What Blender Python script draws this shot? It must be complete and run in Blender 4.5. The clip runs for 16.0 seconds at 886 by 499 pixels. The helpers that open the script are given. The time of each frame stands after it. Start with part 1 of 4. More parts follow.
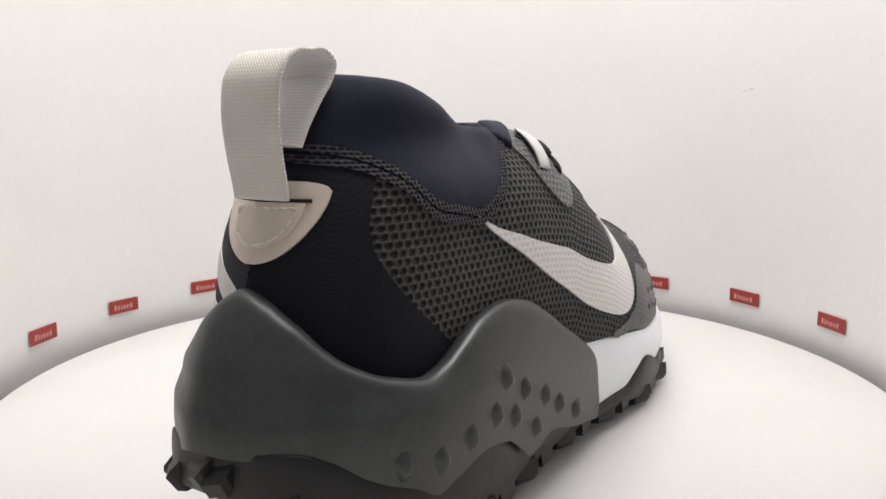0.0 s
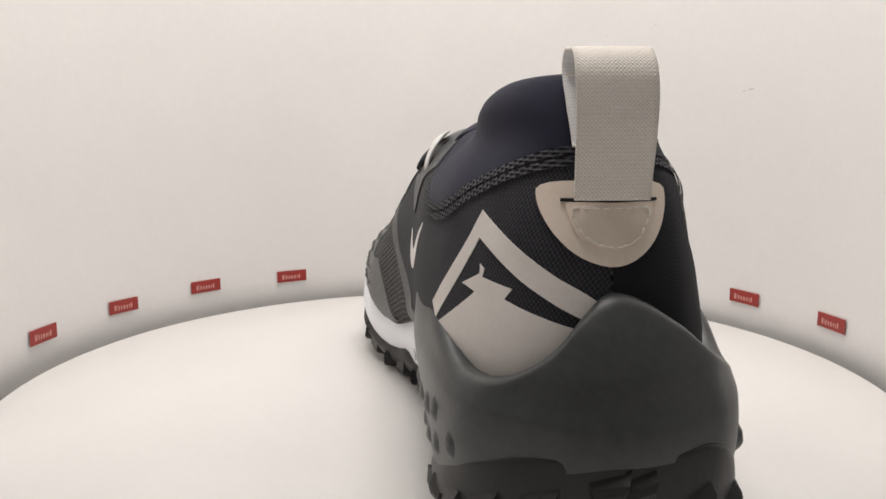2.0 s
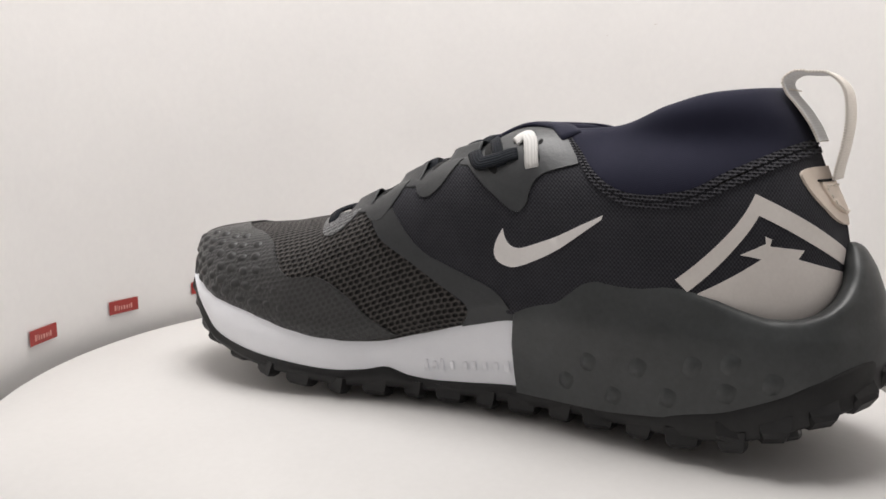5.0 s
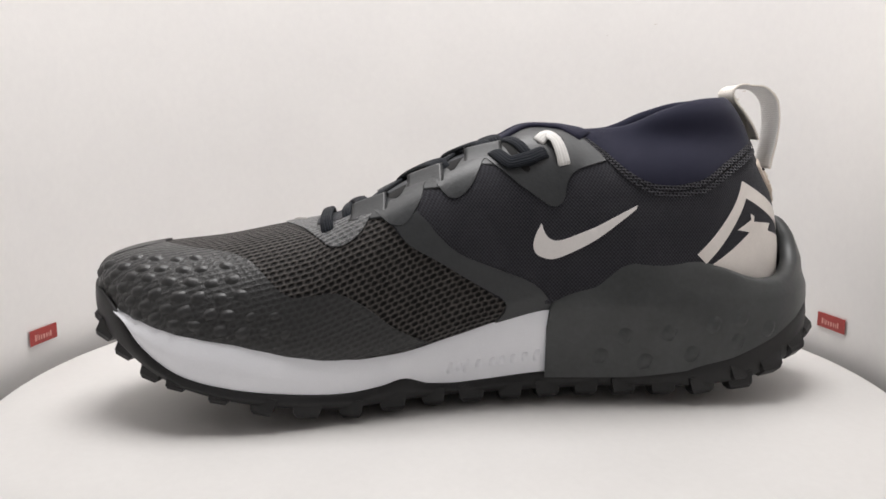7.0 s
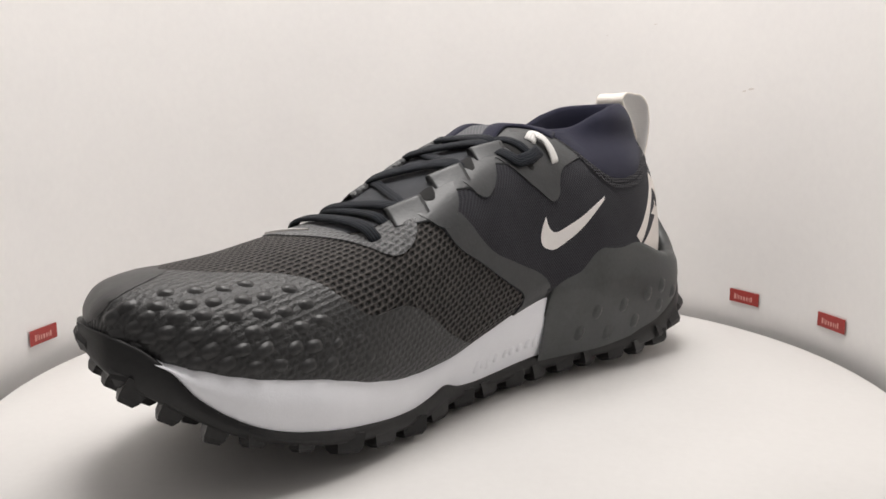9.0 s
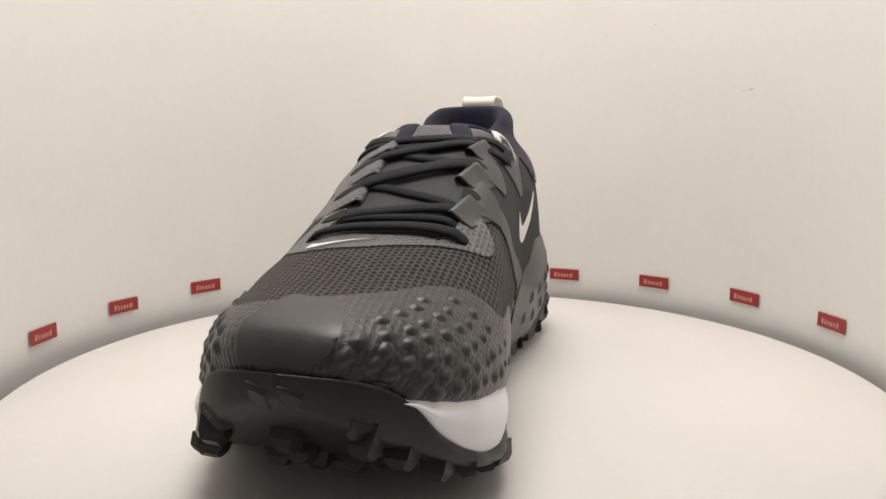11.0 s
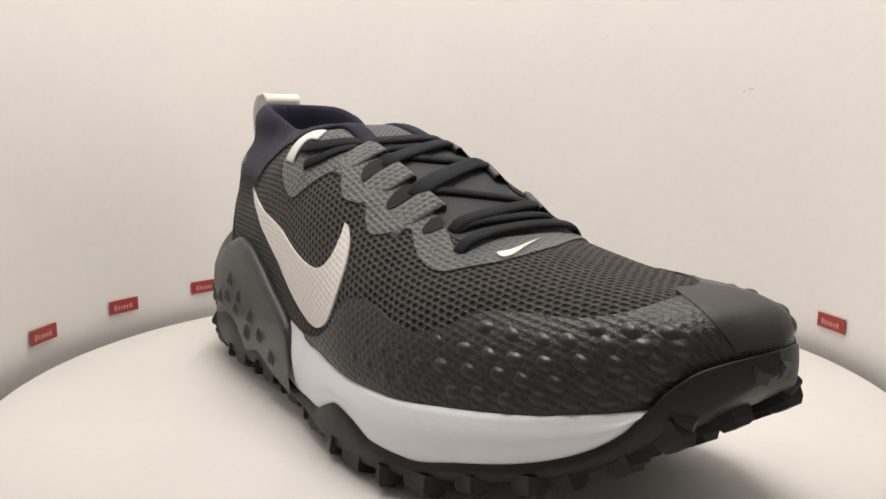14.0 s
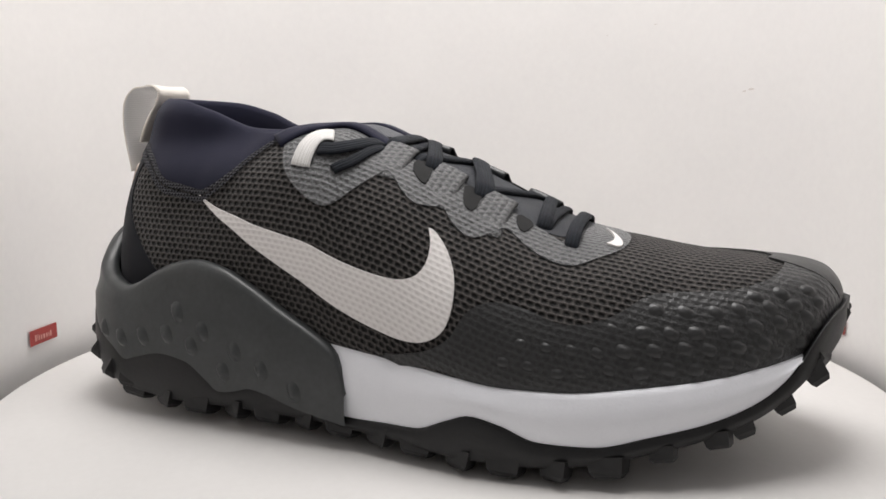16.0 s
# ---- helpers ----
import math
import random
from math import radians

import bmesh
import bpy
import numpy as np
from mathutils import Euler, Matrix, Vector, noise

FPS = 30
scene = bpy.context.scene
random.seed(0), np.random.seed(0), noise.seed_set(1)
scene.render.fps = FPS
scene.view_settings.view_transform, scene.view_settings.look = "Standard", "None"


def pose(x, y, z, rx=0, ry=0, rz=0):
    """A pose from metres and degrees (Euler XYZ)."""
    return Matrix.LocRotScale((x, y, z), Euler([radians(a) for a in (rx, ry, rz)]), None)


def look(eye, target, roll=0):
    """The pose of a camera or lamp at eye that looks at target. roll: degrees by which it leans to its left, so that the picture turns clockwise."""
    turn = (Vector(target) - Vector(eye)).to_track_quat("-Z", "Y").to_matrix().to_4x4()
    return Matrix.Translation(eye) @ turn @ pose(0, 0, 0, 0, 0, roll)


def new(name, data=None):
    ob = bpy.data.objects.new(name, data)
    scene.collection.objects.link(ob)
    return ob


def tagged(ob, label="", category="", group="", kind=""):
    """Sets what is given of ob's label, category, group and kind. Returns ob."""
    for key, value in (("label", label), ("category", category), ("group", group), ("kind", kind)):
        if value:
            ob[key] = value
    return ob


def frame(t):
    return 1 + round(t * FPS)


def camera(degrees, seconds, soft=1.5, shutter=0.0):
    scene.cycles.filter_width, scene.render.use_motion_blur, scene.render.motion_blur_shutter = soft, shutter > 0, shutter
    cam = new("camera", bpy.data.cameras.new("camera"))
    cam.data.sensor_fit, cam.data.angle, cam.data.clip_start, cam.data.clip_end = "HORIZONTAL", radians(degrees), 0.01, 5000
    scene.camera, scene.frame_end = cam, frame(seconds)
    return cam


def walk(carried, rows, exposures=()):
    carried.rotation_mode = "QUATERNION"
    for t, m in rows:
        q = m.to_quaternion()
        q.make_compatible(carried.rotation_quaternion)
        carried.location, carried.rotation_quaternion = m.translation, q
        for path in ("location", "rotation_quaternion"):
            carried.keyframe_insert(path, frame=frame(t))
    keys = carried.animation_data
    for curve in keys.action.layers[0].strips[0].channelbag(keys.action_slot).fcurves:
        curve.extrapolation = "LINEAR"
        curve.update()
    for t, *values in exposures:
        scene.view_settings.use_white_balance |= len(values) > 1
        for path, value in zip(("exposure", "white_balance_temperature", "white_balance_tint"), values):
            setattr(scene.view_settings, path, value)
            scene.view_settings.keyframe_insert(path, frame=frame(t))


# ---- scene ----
from mathutils.bvhtree import BVHTree
from mathutils.geometry import delaunay_2d_cdt

# ---------------------------------------------------------------- camera
cam = camera(60.1, 16.0, soft=1.6)
CAM_POSE = pose(0.0, -0.300, 0.1059, 90 - 8.594, 0.2, 1.0044)
walk(cam, [(0.0, CAM_POSE), (16.0, CAM_POSE)],
     exposures=[(0.0, 0.06, 6430, 10), (0.4, -0.08, 6430, 10), (1.5, -0.14, 6650, 10), (3.0, -0.11, 6740, 10), (4.0, -0.11, 6640, 10), (4.7, -0.07, 6530, 10), (6.8, -0.03, 6430, 10), (8.2, -0.03, 6450, 10), (10.3, -0.11, 6950, 10), (12.0, -0.15, 7080, 10), (13.0, -0.10, 7060, 10), (14.5, -0.11, 6920, 10), (15.2, -0.10, 6560, 10), (16.0, -0.05, 6450, 10)])

# ---------------------------------------------------------------- light
world = bpy.data.worlds.new("world")
scene.world = world
world.use_nodes = True
world.node_tree.nodes["Background"].inputs[0].default_value = (0.66, 0.628, 0.612, 1)
world.node_tree.nodes["Background"].inputs[1].default_value = 0.42


def area_lamp(name, eye, target, size, watts, colour):
    data = bpy.data.lights.new(name, "AREA")
    data.shape, data.size, data.energy, data.color = "DISK", size, watts, colour
    ob = new(name, data)
    ob.matrix_world = look(eye, target)
    return ob


area_lamp("top_light", (-0.01, 0.03, 0.70), (-0.01, 0.03, 0.0), 0.40, 4.85, (1.0, 0.972, 0.955))

# ---------------------------------------------------------------- materials
def shader(name):
    m = bpy.data.materials.new(name)
    m.use_nodes = True
    return m, m.node_tree.nodes, m.node_tree.links, m.node_tree.nodes["Principled BSDF"]


def noise_node(nodes, links, coord, scale, detail=4.0, rough=0.6):
    n = nodes.new("ShaderNodeTexNoise")
    n.inputs["Scale"].default_value, n.inputs["Detail"].default_value, n.inputs["Roughness"].default_value = scale, detail, rough
    links.new(coord, n.inputs["Vector"])
    return n.outputs["Fac"]


def ramp(nodes, links, fac, stops):
    r = nodes.new("ShaderNodeValToRGB")
    while len(r.color_ramp.elements) < len(stops):
        r.color_ramp.elements.new(0.5)
    for e, (p, c) in zip(r.color_ramp.elements, stops):
        e.position, e.color = p, (*c, 1)
    links.new(fac, r.inputs["Fac"])
    return r.outputs["Color"]


def bump(nodes, links, height, strength, distance, base=None):
    b = nodes.new("ShaderNodeBump")
    b.inputs["Strength"].default_value, b.inputs["Distance"].default_value = strength, distance
    links.new(height, b.inputs["Height"])
    if base is not None:
        links.new(base, b.inputs["Normal"])
    return b.outputs["Normal"]


def math_node(nodes, links, op, a, b=None, c=None):
    n = nodes.new("ShaderNodeMath")
    n.operation = op
    for i, v in enumerate((a, b, c)):
        if v is None:
            continue
        if isinstance(v, (int, float)):
            n.inputs[i].default_value = v
        else:
            links.new(v, n.inputs[i])
    return n.outputs[0]


def plain(name, dark, light, rough=0.6, grain=900.0, blotch=40.0, relief=0.25, sheen=0.0, spec=0.5):
    """A surface with a fine grain and large soft stains."""
    m, nodes, links, b = shader(name)
    co = nodes.new("ShaderNodeTexCoord").outputs["Object"]
    fine, broad = noise_node(nodes, links, co, grain), noise_node(nodes, links, co, blotch, 3)
    mix = math_node(nodes, links, "MULTIPLY_ADD", fine, 0.35, math_node(nodes, links, "MULTIPLY", broad, 0.65))
    links.new(ramp(nodes, links, mix, [(0.3, dark), (0.7, light)]), b.inputs["Base Color"])
    links.new(bump(nodes, links, fine, relief, 0.0003), b.inputs["Normal"])
    links.new(math_node(nodes, links, "MULTIPLY_ADD", broad, 0.25, rough - 0.12), b.inputs["Roughness"])
    b.inputs["Sheen Weight"].default_value = sheen
    b.inputs["Specular IOR Level"].default_value = spec
    return m


def uv_split(nodes, links):
    uv = nodes.new("ShaderNodeUVMap")
    uv.uv_map = "cloth"
    sep = nodes.new("ShaderNodeSeparateXYZ")
    links.new(uv.outputs["UV"], sep.inputs[0])
    return sep.outputs[0], sep.outputs[1]


def knit(name, hole_shade, yarn, lit, pitch_x, pitch_y, open_at=0.45, relief=0.9, rough=0.85, ragged=0.22, spec=0.12):
    """Engineered knit: rows of small holes set off by half a step, yarn between them. Shade in the holes and light on
    the crowns are painted into the colour. UV in millimetres.
    """
    m, nodes, links, b = shader(name)
    u, v = uv_split(nodes, links)
    co = nodes.new("ShaderNodeTexCoord").outputs["Object"]
    wob = noise_node(nodes, links, co, 160.0, 2)
    u = math_node(nodes, links, "MULTIPLY_ADD", wob, pitch_x * 0.7, u)
    row = math_node(nodes, links, "DIVIDE", v, pitch_y)
    odd = math_node(nodes, links, "MULTIPLY", math_node(nodes, links, "MODULO", math_node(nodes, links, "ABSOLUTE", math_node(nodes, links, "FLOOR", row)), 2.0), 0.5)
    col = math_node(nodes, links, "ADD", math_node(nodes, links, "DIVIDE", u, pitch_x), odd)
    fx = math_node(nodes, links, "ABSOLUTE", math_node(nodes, links, "SUBTRACT", math_node(nodes, links, "FRACT", col), 0.5))
    fy = math_node(nodes, links, "ABSOLUTE", math_node(nodes, links, "SUBTRACT", math_node(nodes, links, "FRACT", row), 0.5))
    dist = math_node(nodes, links, "SQRT", math_node(nodes, links, "ADD", math_node(nodes, links, "MULTIPLY", fx, fx),
                                                    math_node(nodes, links, "MULTIPLY", math_node(nodes, links, "MULTIPLY", fy, fy), 1.1)))
    fine, broad = noise_node(nodes, links, co, 1100.0, 3), noise_node(nodes, links, co, 130.0, 3)
    loose = math_node(nodes, links, "ADD", math_node(nodes, links, "MULTIPLY", math_node(nodes, links, "SUBTRACT", fine, 0.5), ragged * 1.6),
                      math_node(nodes, links, "MULTIPLY", math_node(nodes, links, "SUBTRACT", broad, 0.5), ragged * 0.7))
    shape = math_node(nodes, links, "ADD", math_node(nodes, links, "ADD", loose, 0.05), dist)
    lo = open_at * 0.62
    links.new(ramp(nodes, links, shape, [(lo, hole_shade), (lo + 0.10, yarn), (0.75, lit)]), b.inputs["Base Color"])
    links.new(bump(nodes, links, shape, relief, 0.0011), b.inputs["Normal"])
    b.inputs["Roughness"].default_value = rough
    b.inputs["Sheen Weight"].default_value = 0.12
    b.inputs["Specular IOR Level"].default_value = spec
    return m


def woven(name, dark, light, pitch=1.1, relief=0.6, rough=0.8, sheen=0.1, rib=0.6, solid=False):
    """Fine weave or ribbed webbing. UV in millimetres, or, for a solid weave, the object's own space."""
    m, nodes, links, b = shader(name)
    co = nodes.new("ShaderNodeTexCoord").outputs["Object"]
    if solid:
        sep = nodes.new("ShaderNodeSeparateXYZ")
        links.new(co, sep.inputs[0])
        u = math_node(nodes, links, "MULTIPLY", math_node(nodes, links, "ADD", sep.outputs[0], sep.outputs[1]), 1000.0)
        v = math_node(nodes, links, "MULTIPLY", sep.outputs[2], 1000.0)
    else:
        u, v = uv_split(nodes, links)
    k = 2 * math.pi / pitch
    su = math_node(nodes, links, "SINE", math_node(nodes, links, "MULTIPLY", u, k))
    sv = math_node(nodes, links, "SINE", math_node(nodes, links, "MULTIPLY", v, k))
    mixed = math_node(nodes, links, "MULTIPLY_ADD", sv, rib, math_node(nodes, links, "MULTIPLY", math_node(nodes, links, "MULTIPLY", su, sv), 1 - rib))
    fine, broad = noise_node(nodes, links, co, 1800.0, 3), noise_node(nodes, links, co, 60.0, 3)
    h = math_node(nodes, links, "MULTIPLY_ADD", mixed, 0.3, math_node(nodes, links, "MULTIPLY_ADD", fine, 0.35, math_node(nodes, links, "MULTIPLY", broad, 0.4)))
    links.new(ramp(nodes, links, h, [(0.05, dark), (0.75, light)]), b.inputs["Base Color"])
    links.new(bump(nodes, links, h, relief, 0.0004), b.inputs["Normal"])
    b.inputs["Roughness"].default_value = rough
    b.inputs["Sheen Weight"].default_value = sheen
    b.inputs["Specular IOR Level"].default_value = 0.18
    return m


M_TABLE = plain("turntable_white", (0.585, 0.572, 0.558), (0.635, 0.622, 0.608), 0.55, 300, 14, 0.03)
M_WALL = plain("backdrop_white", (0.76, 0.745, 0.735), (0.82, 0.805, 0.79), 0.75, 240, 9, 0.05)
M_RED = plain("sticker_red", (0.26, 0.020, 0.016), (0.35, 0.030, 0.024), 0.45, 500, 120, 0.05)
M_PINK = plain("sticker_print", (0.55, 0.22, 0.19), (0.68, 0.34, 0.30), 0.5, 500, 120, 0.0)
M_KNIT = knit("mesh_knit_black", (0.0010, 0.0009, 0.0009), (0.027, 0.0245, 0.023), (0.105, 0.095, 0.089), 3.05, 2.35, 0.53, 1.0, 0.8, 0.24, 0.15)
M_WEAVE = woven("quarter_weave_black", (0.008, 0.008, 0.011), (0.050, 0.050, 0.058), 1.5, 0.7, 0.85, 0.05, 0.1, True)
M_HEEL = woven("heel_cloth_black", (0.006, 0.0065, 0.009), (0.017, 0.0175, 0.022), 0.7, 0.2, 0.9, 0.05, 0.1, True)
M_COLLAR = woven("collar_neoprene_navy", (0.009, 0.010, 0.022), (0.024, 0.024, 0.045), 0.6, 0.25, 0.9, 0.08, 0.3)
M_TPU = plain("overlay_dark_grey", (0.021, 0.0228, 0.0245), (0.040, 0.0425, 0.045), 0.42, 700, 70, 0.35)
# embossed films: shaded dimples and lit crowns painted into the colour
M_DIMPLE = knit("overlay_film_on_knit", (0.050, 0.052, 0.053), (0.075, 0.077, 0.079), (0.125, 0.127, 0.13), 3.05, 2.35, 0.34, 0.9, 0.42, 0.55, 0.5)
M_TOE = knit("toe_film_on_knit", (0.012, 0.0122, 0.0124), (0.018, 0.0182, 0.0184), (0.030, 0.030, 0.0305), 3.05, 2.35, 0.40, 0.38, 0.38, 0.6, 0.42)
M_NUB = plain("toe_nub_grey", (0.017, 0.0173, 0.0176), (0.034, 0.034, 0.0345), 0.38, 700, 160, 0.3, 0.0, 0.45)
M_GUARD = plain("toe_guard_grey", (0.020, 0.020, 0.0203), (0.036, 0.036, 0.0365), 0.45, 700, 90, 0.35)
M_CLIP = plain("heel_rubber_grey_green", (0.024, 0.0265, 0.027), (0.054, 0.058, 0.059), 0.38, 500, 45, 0.16)
M_RUBBER = plain("outsole_rubber_black", (0.007, 0.007, 0.0075), (0.017, 0.0165, 0.017), 0.46, 600, 60, 0.25, 0.0, 0.4)
M_FOAM = plain("midsole_foam_white", (0.83, 0.84, 0.88), (0.90, 0.91, 0.95), 0.5, 1400, 50, 0.35)
M_PRINT = plain("print_white", (0.70, 0.67, 0.65), (0.80, 0.77, 0.75), 0.5, 900, 60, 0.15)
M_SWELL = knit("print_white_relief", (0.66, 0.63, 0.61), (0.74, 0.71, 0.69), (0.80, 0.77, 0.75), 2.95, 2.1, 0.36, 0.28, 0.5, 0.12)
M_LOGO = plain("print_cream", (0.66, 0.615, 0.575), (0.77, 0.725, 0.685), 0.5, 900, 60, 0.12)
M_PATCH = plain("heel_patch_beige", (0.66, 0.56, 0.47), (0.77, 0.67, 0.58), 0.55, 900, 70, 0.2)
M_TAPE = woven("pull_tape_cream", (0.64, 0.59, 0.53), (0.91, 0.865, 0.80), 1.0, 0.8, 0.85, 0.1, 0.2)
M_TAPE_IN = woven("pull_tape_lining", (0.66, 0.65, 0.64), (0.88, 0.87, 0.86), 1.0, 0.5, 0.85, 0.1, 0.4)
M_LACE = woven("lace_blue_black", (0.0022, 0.003, 0.0048), (0.014, 0.018, 0.026), 0.9, 0.9, 0.75, 0.03, 0.6)
M_TIP = woven("lace_loop_white", (0.60, 0.59, 0.57), (0.82, 0.81, 0.79), 1.0, 0.7)
M_THREAD = plain("thread_cream", (0.74, 0.68, 0.60), (0.84, 0.79, 0.72), 0.8, 900, 200, 0.3)
M_TONGUE = woven("tongue_grey", (0.009, 0.010, 0.013), (0.058, 0.062, 0.072), 1.2, 0.6, 0.6, 0.05, 0.2)
M_TONGUE_PAD = woven("tongue_pad_grey", (0.05, 0.052, 0.058), (0.17, 0.172, 0.182), 2.4, 0.6, 0.8, 0.05, 0.2)
M_SEAM = knit("seam_stitch_black", (0.003, 0.003, 0.004), (0.018, 0.018, 0.024), (0.075, 0.073, 0.082), 1.7, 1.3, 0.45)
M_SCUFF = plain("wall_scuff", (0.60, 0.56, 0.53), (0.68, 0.64, 0.61), 0.8)
M_SLOT = plain("slot_black", (0.004, 0.004, 0.004), (0.008, 0.008, 0.008), 0.9)

# ---------------------------------------------------------------- mesh helpers
MM = 0.909e-3      # the shoe is drawn in millimetres of a slightly larger last


def mesh_object(name, verts, faces, material, parent=None, label="", uv=None, smooth=True):
    me = bpy.data.meshes.new(name)
    me.from_pydata([tuple(v) for v in verts], [], [tuple(f) for f in faces])
    if uv is not None:
        layer = me.uv_layers.new(name="cloth")
        idx = np.empty(len(me.loops), dtype=np.int32)
        me.loops.foreach_get("vertex_index", idx)
        layer.data.foreach_set("uv", np.asarray(uv, dtype=np.float32)[idx].ravel())
    me.materials.append(material)
    if smooth:
        me.polygons.foreach_set("use_smooth", [True] * len(me.polygons))
    ob = new(name, me)
    if parent is not None:
        ob.parent = parent
    if label:
        ob["label"] = label
    return ob


def part(name, bm, material, parent, label="", smooth=True):
    me = bpy.data.meshes.new(name)
    bm.to_mesh(me)
    bm.free()
    me.materials.append(material)
    if smooth:
        me.polygons.foreach_set("use_smooth", [True] * len(me.polygons))
    ob = new(name, me)
    ob.parent = parent
    if label:
        ob["label"] = label
    return ob


def merged(ob, dist=1e-6):
    bm = bmesh.new()
    bm.from_mesh(ob.data)
    bmesh.ops.remove_doubles(bm, verts=bm.verts, dist=dist)
    bmesh.ops.recalc_face_normals(bm, faces=bm.faces)
    bm.to_mesh(ob.data)
    bm.free()
    return ob


def grid_faces(rows, cols, wrap=False):
    out = []
    for i in range(rows - 1):
        for j in range(cols if wrap else cols - 1):
            k = (j + 1) % cols
            out.append((i * cols + j, i * cols + k, (i + 1) * cols + k, (i + 1) * cols + j))
    return out


def curve(*points):
    """A smooth curve through (x, y) points that does not overshoot; takes arrays."""
    xs, ys = np.array(points, float).T
    h, d = np.diff(xs), np.diff(ys) / np.diff(xs)
    m = np.zeros(len(xs))
    m[0], m[-1] = d[0], d[-1]
    for i in range(1, len(xs) - 1):
        if d[i - 1] * d[i] > 0:
            a, b = 2 * h[i] + h[i - 1], h[i] + 2 * h[i - 1]
            m[i] = (a + b) / (a / d[i - 1] + b / d[i])

    def at(x):
        x = np.clip(np.asarray(x, float), xs[0], xs[-1])
        i = np.clip(np.searchsorted(xs, x) - 1, 0, len(xs) - 2)
        t = (x - xs[i]) / h[i]
        return ((1 + 2 * t) * (1 - t) ** 2 * ys[i] + t * (1 - t) ** 2 * h[i] * m[i]
                + t * t * (3 - 2 * t) * ys[i + 1] + t * t * (t - 1) * h[i] * m[i + 1])
    return at


# ---------------------------------------------------------------- booth
def revolve(profile, centre, a0, a1, steps):
    """Sweep (radius, z) points round an upright axis."""
    verts, full = [], abs(a1 - a0) > 359.9
    for i in range(steps if full else steps + 1):
        a = radians(a0 + (a1 - a0) * i / steps)
        verts += [(centre[0] + r * math.cos(a), centre[1] + r * math.sin(a), z) for r, z in profile]
    n, rows = len(profile), steps if full else steps + 1
    faces = []
    for i in range(rows if full else rows - 1):
        k = (i + 1) % rows
        faces += [(i * n + j, i * n + j + 1, k * n + j + 1, k * n + j) for j in range(n - 1)]
    return verts, faces


DISC_C, DISC_R = (-0.0047, 0.0232), 0.1827
WALL_C, WALL_R = (-0.0062, 0.0232), 0.1905

# turntable: white plate with a rounded rim, about its own centre
turntable = new("turntable")
turntable.location = (*DISC_C, 0.0)
v, f = revolve([(0.0005, 0.0), (0.06, 0.0), (0.12, 0.0), (DISC_R - 0.0012, 0.0), (DISC_R - 0.0003, -0.0004), (DISC_R, -0.0014), (DISC_R, -0.004), (0.0005, -0.004)], (0, 0), 0, 360, 160)
merged(mesh_object("plate", v, f, M_TABLE, turntable))
v, f = revolve([(0.0005, -0.004), (DISC_R - 0.006, -0.004), (DISC_R - 0.006, -0.026), (0.0005, -0.026)], (0, 0), 0, 360, 120)
merged(mesh_object("drum", v, f, M_TABLE, turntable))
tagged(turntable, "round plain white turntable plate under the shoe", "turntable")

# round white wall, open towards the camera; foot flare is added to shade its lowest band
prof = [(WALL_R + 0.012, -0.030), (WALL_R + 0.006, -0.016), (WALL_R + 0.0032, -0.008), (WALL_R + 0.0018, -0.002), (WALL_R + 0.0009, 0.004), (WALL_R + 0.0003, 0.009), (WALL_R, 0.014),
        (WALL_R, 0.10), (WALL_R, 0.20), (WALL_R, 0.30), (WALL_R, 0.46), (WALL_R + 0.004, 0.46), (WALL_R + 0.004, 0.014), (WALL_R + 0.016, -0.030), (WALL_R + 0.012, -0.030)]
v, f = revolve(prof, WALL_C, -38, 218, 150)
wall = mesh_object("wall_round", v, f, M_WALL)
tagged(wall, "curved matt white wall round the turntable", "wall", kind="structure")

v, f = revolve([(0.0005, -0.030), (0.10, -0.030), (0.24, -0.030), (0.45, -0.030), (0.45, -0.034), (0.0005, -0.034)], WALL_C, 0, 360, 64)
floor = mesh_object("floor", v, f, M_WALL)
tagged(floor, "white base board beneath the turntable", "floor", kind="structure")

# red stickers along the wall
def sticker(angle, z, tilt):
    root = new("sticker")
    w, h, n = 0.0196, 0.0070, 8
    bm = bmesh.new()
    rows = []
    for dz, r in ((-h / 2, 0.0004), (-h / 2, 0.0009), (h / 2, 0.0009), (h / 2, 0.0004)):
        rows.append([bm.verts.new(Vector((WALL_R - r) * np.array((math.cos(a), math.sin(a), 0))) + Vector((0, 0, dz + tilt * (i / n - 0.5) * w)))
                     for i in range(n + 1) for a in [w / WALL_R * (i / n - 0.5)]])
    for a, b in zip(rows, rows[1:]):
        for i in range(n):
            bm.faces.new((a[i], a[i + 1], b[i + 1], b[i]))
    part("backing", bm, M_RED, root, smooth=False)
    bm = bmesh.new()
    spans = [(-0.33, -0.27, 0.42), (-0.24, -0.22, 0.42), (-0.19, -0.15, 0.34), (-0.11, -0.06, 0.3), (-0.02, 0.04, 0.3), (0.08, 0.13, 0.3), (0.17, 0.20, 0.3), (0.23, 0.28, 0.38)]
    for a0, a1, tall in spans:
        q = []
        for s, dz in ((a0, -0.24), (a1, -0.24), (a1, tall - 0.24), (a0, tall - 0.24)):
            a = w / WALL_R * -s
            q.append(bm.verts.new(((WALL_R - 0.0012) * math.cos(a), (WALL_R - 0.0012) * math.sin(a), dz * h - tilt * s * w)))
        bm.faces.new(q)
    tagged(part("printed_bar", bm, M_PINK, root, "pale printed bars", smooth=False), kind="stuff")
    root.matrix_world = Matrix.Translation((*WALL_C, z)) @ Matrix.Rotation(radians(angle), 4, "Z")
    tagged(root, "small red rectangular sticker with pale print on white wall", "sticker", "stickers round the wall")


